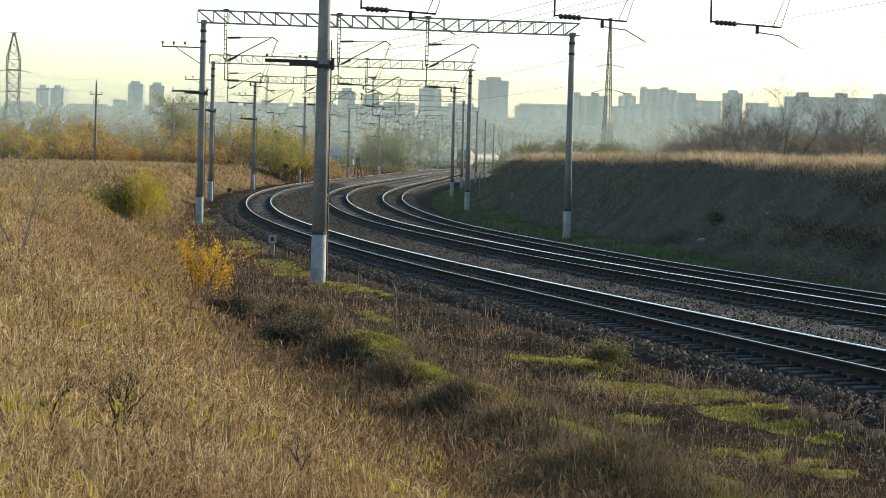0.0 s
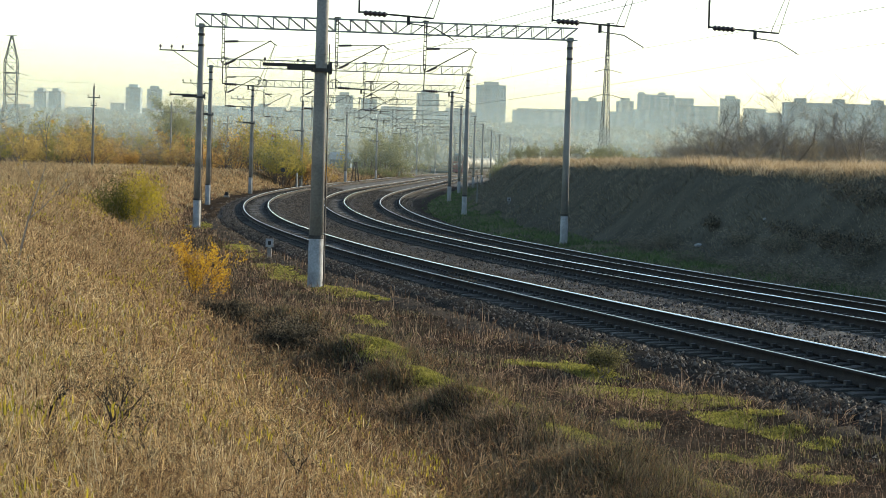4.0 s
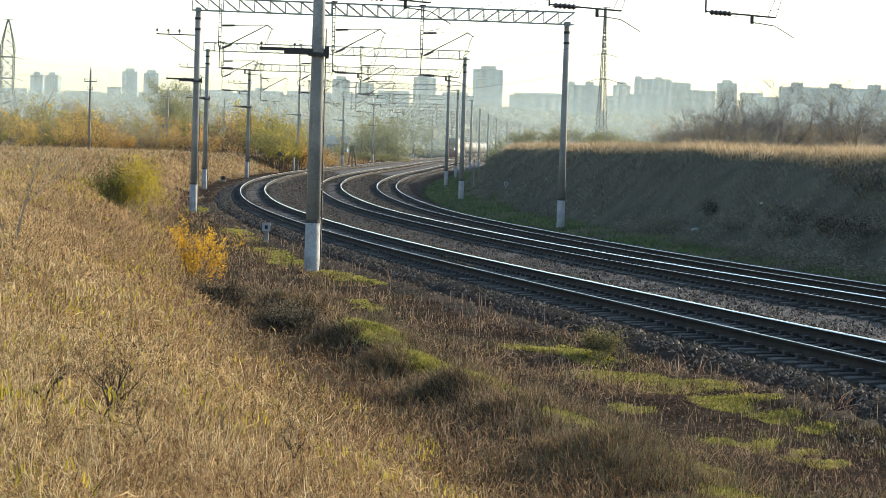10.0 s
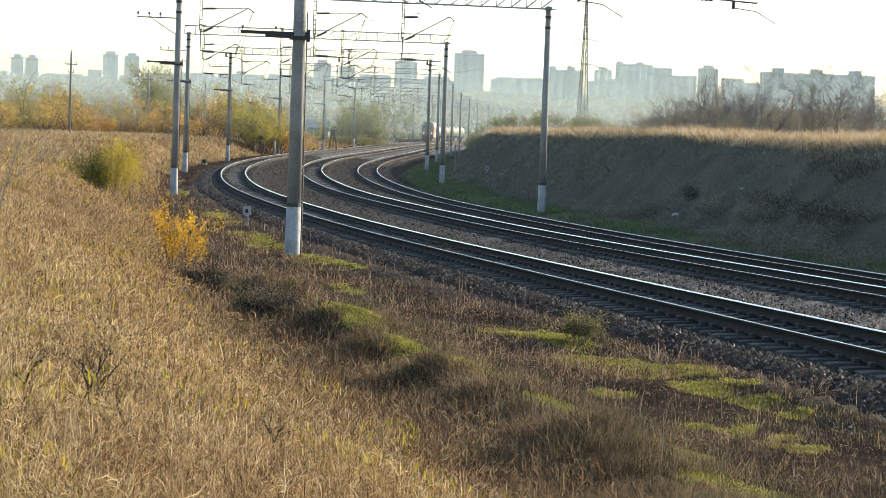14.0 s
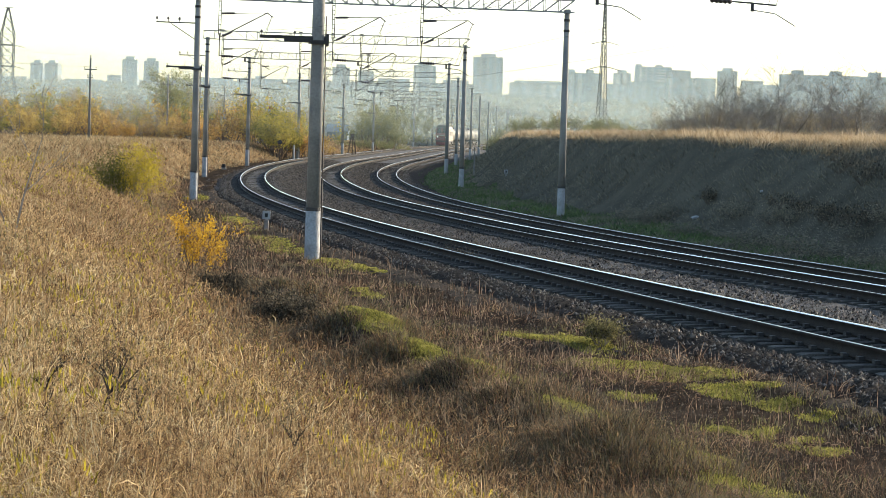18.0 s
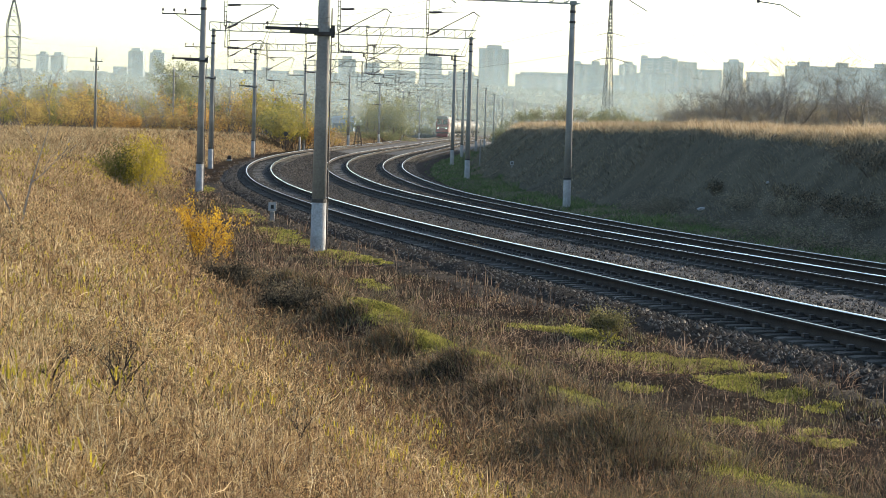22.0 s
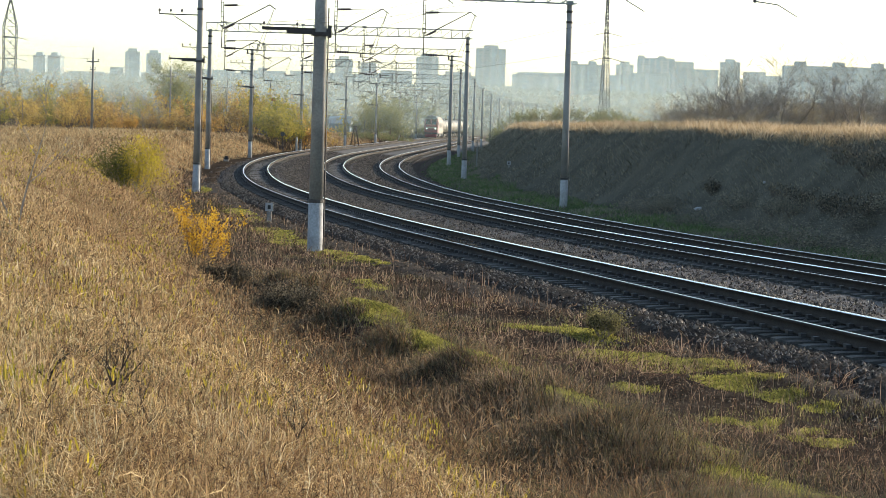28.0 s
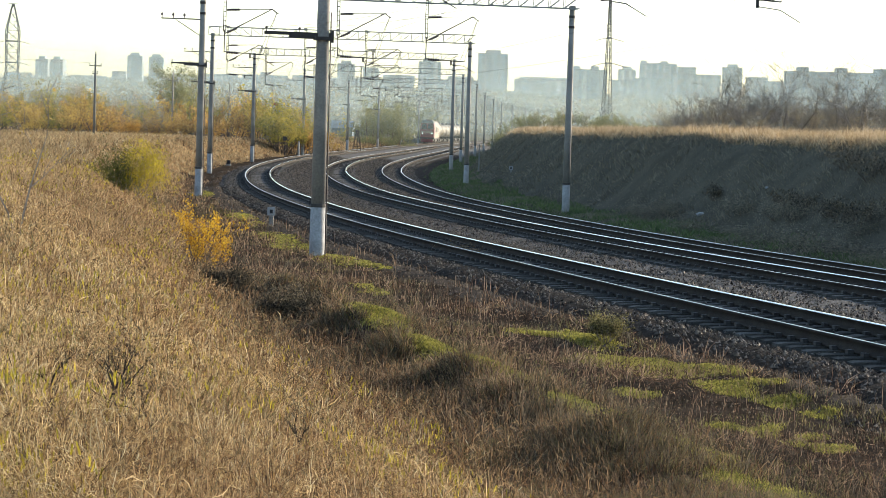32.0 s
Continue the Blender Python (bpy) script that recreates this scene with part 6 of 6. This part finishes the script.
# thin mist that hangs in the valley: sheets that scatter a little of the light
def mist_material(name, dense, low, high):
    m = bpy.data.materials.new(name)
    m.use_nodes = True
    t = m.node_tree
    t.nodes.remove(t.nodes["Principled BSDF"])
    co = t.nodes.new("ShaderNodeTexCoord")
    sep = t.nodes.new("ShaderNodeSeparateXYZ")
    t.links.new(co.outputs["Object"], sep.inputs[0])
    fade = t.nodes.new("ShaderNodeMapRange")
    fade.interpolation_type = 'SMOOTHSTEP'
    fade.inputs["From Min"].default_value = high
    fade.inputs["From Max"].default_value = low
    fade.inputs["To Min"].default_value = 0.0
    fade.inputs["To Max"].default_value = dense
    t.links.new(sep.outputs["Z"], fade.inputs["Value"])
    n = t.nodes.new("ShaderNodeTexNoise")
    n.inputs["Scale"].default_value = 0.012
    n.inputs["Detail"].default_value = 3.0
    t.links.new(co.outputs["Object"], n.inputs["Vector"])
    rise = t.nodes.new("ShaderNodeMapRange")
    rise.interpolation_type = 'SMOOTHSTEP'
    rise.inputs["From Min"].default_value = 0.2
    rise.inputs["From Max"].default_value = 3.5
    t.links.new(sep.outputs["Z"], rise.inputs["Value"])
    lift = t.nodes.new("ShaderNodeMath")
    lift.operation = 'MULTIPLY'
    t.links.new(fade.outputs[0], lift.inputs[0])
    t.links.new(rise.outputs[0], lift.inputs[1])
    mul = t.nodes.new("ShaderNodeMath")
    mul.operation = 'MULTIPLY'
    t.links.new(lift.outputs[0], mul.inputs[0])
    add = t.nodes.new("ShaderNodeMath")
    add.operation = 'ADD'
    add.inputs[1].default_value = 0.5
    t.links.new(n.outputs["Fac"], add.inputs[0])
    t.links.new(add.outputs[0], mul.inputs[1])
    df = t.nodes.new("ShaderNodeBsdfDiffuse")
    df.inputs["Color"].default_value = (0.415, 0.49, 0.48, 1)
    tl = t.nodes.new("ShaderNodeBsdfTranslucent")
    tl.inputs["Color"].default_value = (0.415, 0.49, 0.48, 1)
    half = t.nodes.new("ShaderNodeMixShader")
    half.inputs[0].default_value = 0.5
    t.links.new(df.outputs[0], half.inputs[1])
    t.links.new(tl.outputs[0], half.inputs[2])
    tp = t.nodes.new("ShaderNodeBsdfTransparent")
    mx = t.nodes.new("ShaderNodeMixShader")
    t.links.new(mul.outputs[0], mx.inputs[0])
    t.links.new(tp.outputs[0], mx.inputs[1])
    t.links.new(half.outputs[0], mx.inputs[2])
    t.links.new(mx.outputs[0], t.nodes["Material Output"].inputs["Surface"])
    return m


for k, (Y, dense, low, high) in enumerate([(225, 0.065, 3, 26), (310, 0.06, 3, 28), (480, 0.12, 3, 32), (640, 0.21, 4, 42), (950, 0.24, 8, 62), (1350, 0.24, 15, 80), (1820, 0.20, 20, 90)]):
    half = Y * 0.9
    xs = np.linspace(-half, half, 24)
    V = [(x, Y - 0.00012 * x * x, z) for z in (-6, high + 5) for x in xs]
    F = [(j, j + 1, 24 + j + 1, 24 + j) for j in range(23)]
    ob = new("valley_mist", mesh_of("valley_mist", V, F, mist_material("thin_mist", dense, low, high)))
    tagged(ob, "thin bluish mist hanging in the valley", "mist", kind="stuff")

# ---- small things by the track ----
def picket_post(s, o, h, label):
    m = line_pose(s, o)
    x, y = m.translation.x, m.translation.y
    g = thing("picket_post", pose(x, y, rest(x, y) + 0.05), label, "distance post", "distance posts")
    part("post", Shape().box(-0.07, 0.07, -0.07, 0.07, -0.4, h - 0.3, 0.01), M_CONCRETE, g)
    p = part("plate", Shape().box(-0.13, 0.13, -0.1, -0.075, h - 0.28, h, 0.008), M_PLATE, g, "white enamel plate")
    part("marking", Shape().box(-0.05, 0.05, -0.108, -0.101, h - 0.21, h - 0.08), M_BLACK, p)


picket_post(56.0, -3.0, 0.62, "grey concrete post with a small white plate on the ballast")
picket_post(141.5, 18.0, 0.42, "low post with a small white plate on the slope")


def plain_post(x, y, h, lean, label, mat, r=0.07):
    g = thing("marker_post", pose(x, y, rest(x, y), lean, 0, 0), label, "marker post")
    part("post", Shape().tube([(0, 0, -0.3), (0, 0, h)], [r, r * 0.85], 8), mat, g)
    part("cap", Shape().tube([(0, 0, h), (0, 0, h + 0.05)], [r * 1.1, r * 0.6], 8), M_DARKSTEEL, g)


plain_post(3.0, 193.0, 2.3, 0, "thin leaning pale post at the foot of the cutting", M_CONCRETE, 0.06)
plain_post(15.6, 153.0, 1.5, 0, "short pale post in the plateau grass", M_WHITEWASH, 0.05)
plain_post(-16.85, 262.0, 1.7, 0, "short white post by the track", M_WHITEWASH, 0.12)


def cabin(x, y):
    """A small plastered hut with a gable roof and a chimney, half hidden by a tree."""
    g = thing("cabin", pose(x, y, rest(x, y) - 0.2, 0, 0, 14), "pale plastered hut with a dark gable roof behind a tree", "hut")
    part("wall", Shape().add([(-2.4, 0, 0), (2.4, 0, 0), (2.4, 0, 2.7), (0, 0, 4.3), (-2.4, 0, 2.7), (-2.4, 5, 0), (2.4, 5, 0), (2.4, 5, 2.7), (0, 5, 4.3), (-2.4, 5, 2.7)],
                             [(0, 1, 2, 3, 4), (9, 8, 7, 6, 5), (1, 6, 7, 2), (5, 0, 4, 9)]), M_WHITEWASH, g, "pale plaster wall")
    for sgn in (-1, 1):
        part("roof_slope", Shape().add([(0, -0.3, 4.36), (sgn * 2.75, -0.3, 2.52), (sgn * 2.75, 5.3, 2.52), (0, 5.3, 4.36),
                                        (0, -0.3, 4.48), (sgn * 2.75, -0.3, 2.64), (sgn * 2.75, 5.3, 2.64), (0, 5.3, 4.48)],
                                       [(0, 1, 2, 3), (7, 6, 5, 4), (0, 4, 5, 1), (1, 5, 6, 2), (2, 6, 7, 3)]), M_BAND, g, "dark roof slope")
    c = part("chimney", Shape().box(-1.25, -0.75, 2.2, 2.7, 3.2, 5.2), M_WHITEWASH, g, "white chimney")
    part("chimney_top", Shape().box(-1.3, -0.7, 2.15, 2.75, 5.2, 5.5), M_RED, c, "red brick chimney top")
    part("door", Shape().box(0.5, 1.4, -0.05, 0.02, 0.1, 2.1), M_BARK, g)


cabin(-70.5 * 0.292, 292.0)


def a_frame(x, y):
    g = thing("wooden_frame", pose(x, y, rest(x, y)), "brown wooden trestle standing by the railway", "trestle")
    for sgn in (-1, 1):
        part("leg", Shape().tube([(sgn * 0.75, 0, -0.2), (sgn * 0.1, 0, 3.4)], 0.09, 6), M_BARK, g)
    part("rear_leg", Shape().tube([(0, 0.9, -0.2), (0, 0.05, 3.2)], 0.08, 6), M_BARK, g)
    part("crossbar", Shape().tube([(-0.5, 0, 1.3), (0.5, 0, 1.3)], 0.06, 6), M_BARK, g)
    part("cap", Shape().box(-0.3, 0.3, -0.1, 0.1, 3.35, 3.5), M_BARK, g)


a_frame(-38.6 * 0.312, 312.0)


def trackside_signal(x, y):
    g = thing("trackside_signal", pose(x, y, rest(x, y)), "dark round target on a slim pole by the track", "signal")
    part("pole", Shape().tube([(0, 0, -0.3), (0, 0, 1.9)], 0.045, 6), M_DARKSTEEL, g)
    part("target", Shape().tube([(0, -0.06, 2.0), (0, 0.06, 2.0)], 0.26, 12), M_BLACK, g, "black disc")


trackside_signal(-70.5 * 0.258, 258.0)


def trackside_box(x, y):
    g = thing("trackside_box", pose(x, y, rest(x, y)), "small dark junction box on a pale concrete base", "junction box")
    part("base", Shape().box(-0.22, 0.22, -0.22, 0.22, -0.1, 0.14, 0.02), M_CONCRETE, g, "pale concrete base")
    part("case", Shape().box(-0.15, 0.15, -0.12, 0.12, 0.14, 0.42, 0.03), M_BLACK, g)
    part("lid", Shape().box(-0.17, 0.17, -0.14, 0.14, 0.42, 0.46, 0.01), M_DARKSTEEL, g)


trackside_box(-18.25, 191.7)


M_SHED = material("weathered_blue_sheet", (0.13, 0.17, 0.20), 0.8, (0.09, 0.12, 0.14), 0.3, 3, 0.1)


def shed(u0, u1, Y, h):
    x0, x1 = u0 * Y / 1000, u1 * Y / 1000
    w = (x1 - x0) / 2
    g = thing("shed", pose((x0 + x1) / 2, Y, rest((x0 + x1) / 2, Y) - 0.3), "long low shed with a pale blue roof, faint in haze", "shed", "sheds in the valley")
    part("wall", Shape().box(-w, w, 0, 12, 0, h * 0.55), M_SHED, g)
    part("roof", Shape().prism([(-0.4, h * 0.55), (6, h), (12.4, h * 0.55)], -w - 0.3, w + 0.3), M_SHED, g, "pale blue metal roof")
    for k in range(5):
        part("window", Shape().box(-w + (k + 0.3) * w * 0.4, -w + (k + 0.7) * w * 0.4, -0.04, 0.05, h * 0.2, h * 0.4), M_PANE, g)


shed(-50, -41, 610, 4.6)


def litter(x, y, size, label, seed):
    rnd = random.Random(seed)
    bm = bmesh.new()
    bmesh.ops.create_icosphere(bm, subdivisions=2, radius=size)
    for v in bm.verts:
        v.co *= 1 + rnd.uniform(-0.3, 0.3)
        v.co.z *= 0.55
    me = bpy.data.meshes.new("pale_rock")
    bm.to_mesh(me)
    bm.free()
    me.materials.append(M_PLATE)
    ob = new("pale_rock", me)
    ob.location = (x, y, rest(x, y) + size * 0.3)
    tagged(ob, label, "rock", "pale rocks")


for k, (x, y, r) in enumerate([(11.3, 99.0, 0.17), (13.6, 95.0, 0.09), (4.6, 39.5, 0.05), (-13.2, 118, 0.1)]):
    litter(x, y, r, "pale lump of stone lying in the grass", k)


# ---- loose ballast stones ----
def ballast_stones():
    n = 150000
    s = 2 + 230 * RNG.rand(n) ** 1.75
    o = RNG.uniform(-3.2, 11.8, n)
    d2, d3 = offset_of(2, s), offset_of(3, s)
    ok = (np.abs(o) > 1.45) & (np.abs(o - d2) > 1.45) & (np.abs(o - d3) > 1.45) | (RNG.rand(n) < 0.12)
    ok &= (o > -2.1) | (RNG.rand(n) < 0.2)
    s, o, d2, d3 = s[ok], o[ok], d2[ok], d3[ok]
    n = len(s)
    zz = np.zeros(n)
    for k in range(n):
        zz[k] = np.interp(o[k], (-3.2, -2.45, -2.1, -1.75, 0, 1.7, 2.4, d2[k] / 2, d2[k] - 2.3, d2[k] - 1.7, d2[k] + 1.7, d3[k], d3[k] + 1.8, d3[k] + 2.5),
                          (-0.46, -0.42, -0.34, -0.23, -0.22, -0.225, -0.34, -0.42, -0.46, -0.375, -0.38, -0.51, -0.56, -0.68))
    P = along(s, o)
    P[:, 2] += zz + 0.02
    r = RNG.uniform(0.02, 0.05, n) * np.interp(s, (20, 240), (1.0, 2.6))
    tpl = np.array([(1, 0, -0.3), (-0.5, 0.87, -0.3), (-0.5, -0.87, -0.3), (0.2, 0.1, 0.75)])
    a = RNG.uniform(0, 6.283, n)
    sc = RNG.uniform(0.6, 1.3, (n, 4, 3))
    T = tpl[None] * sc
    rx = T[:, :, 0] * np.cos(a)[:, None] - T[:, :, 1] * np.sin(a)[:, None]
    ry = T[:, :, 0] * np.sin(a)[:, None] + T[:, :, 1] * np.cos(a)[:, None]
    V = np.stack([rx, ry, T[:, :, 2]], -1) * r[:, None, None] + P[:, None, :]
    base = np.arange(n)[:, None] * 4
    F = np.concatenate([base + [0, 1, 3], base + [1, 2, 3], base + [2, 0, 3]], 1).reshape(-1, 3)
    stuff("ballast_stones", big_mesh("ballast_stones", V.reshape(-1, 3), F, M_STONE), "loose grey crushed stones on the ballast", "stones")


ballast_stones()


def verge_stones():
    """Dark gravel and clods strewn over the low ground."""
    X, Y, d = scatter(90000, 15, 110, 1.3)
    s, o = on_line(X, Y)
    ok = (o > -field_edge(s) + 0.8) & (o < -2.0)
    X, Y, d = X[ok], Y[ok], d[ok]
    n = len(X)
    r = np.maximum(0.012, 0.0006 * d) * RNG.uniform(0.5, 1.6, n)
    tpl = np.array([(1, 0, -0.3), (-0.5, 0.87, -0.3), (-0.5, -0.87, -0.3), (0.2, 0.1, 0.7)])
    V = tpl[None] * RNG.uniform(0.5, 1.4, (n, 4, 3)) * r[:, None, None] + np.stack([X, Y, ground_z(X, Y) + 0.005], -1)[:, None, :]
    base = np.arange(n)[:, None] * 4
    F = np.concatenate([base + [0, 1, 3], base + [1, 2, 3], base + [2, 0, 3]], 1).reshape(-1, 3)
    stuff("verge_gravel", big_mesh("verge_gravel", V.reshape(-1, 3), F, M_CLOD), "dark gravel and clods strewn on the verge", "gravel")


verge_stones()

motions()
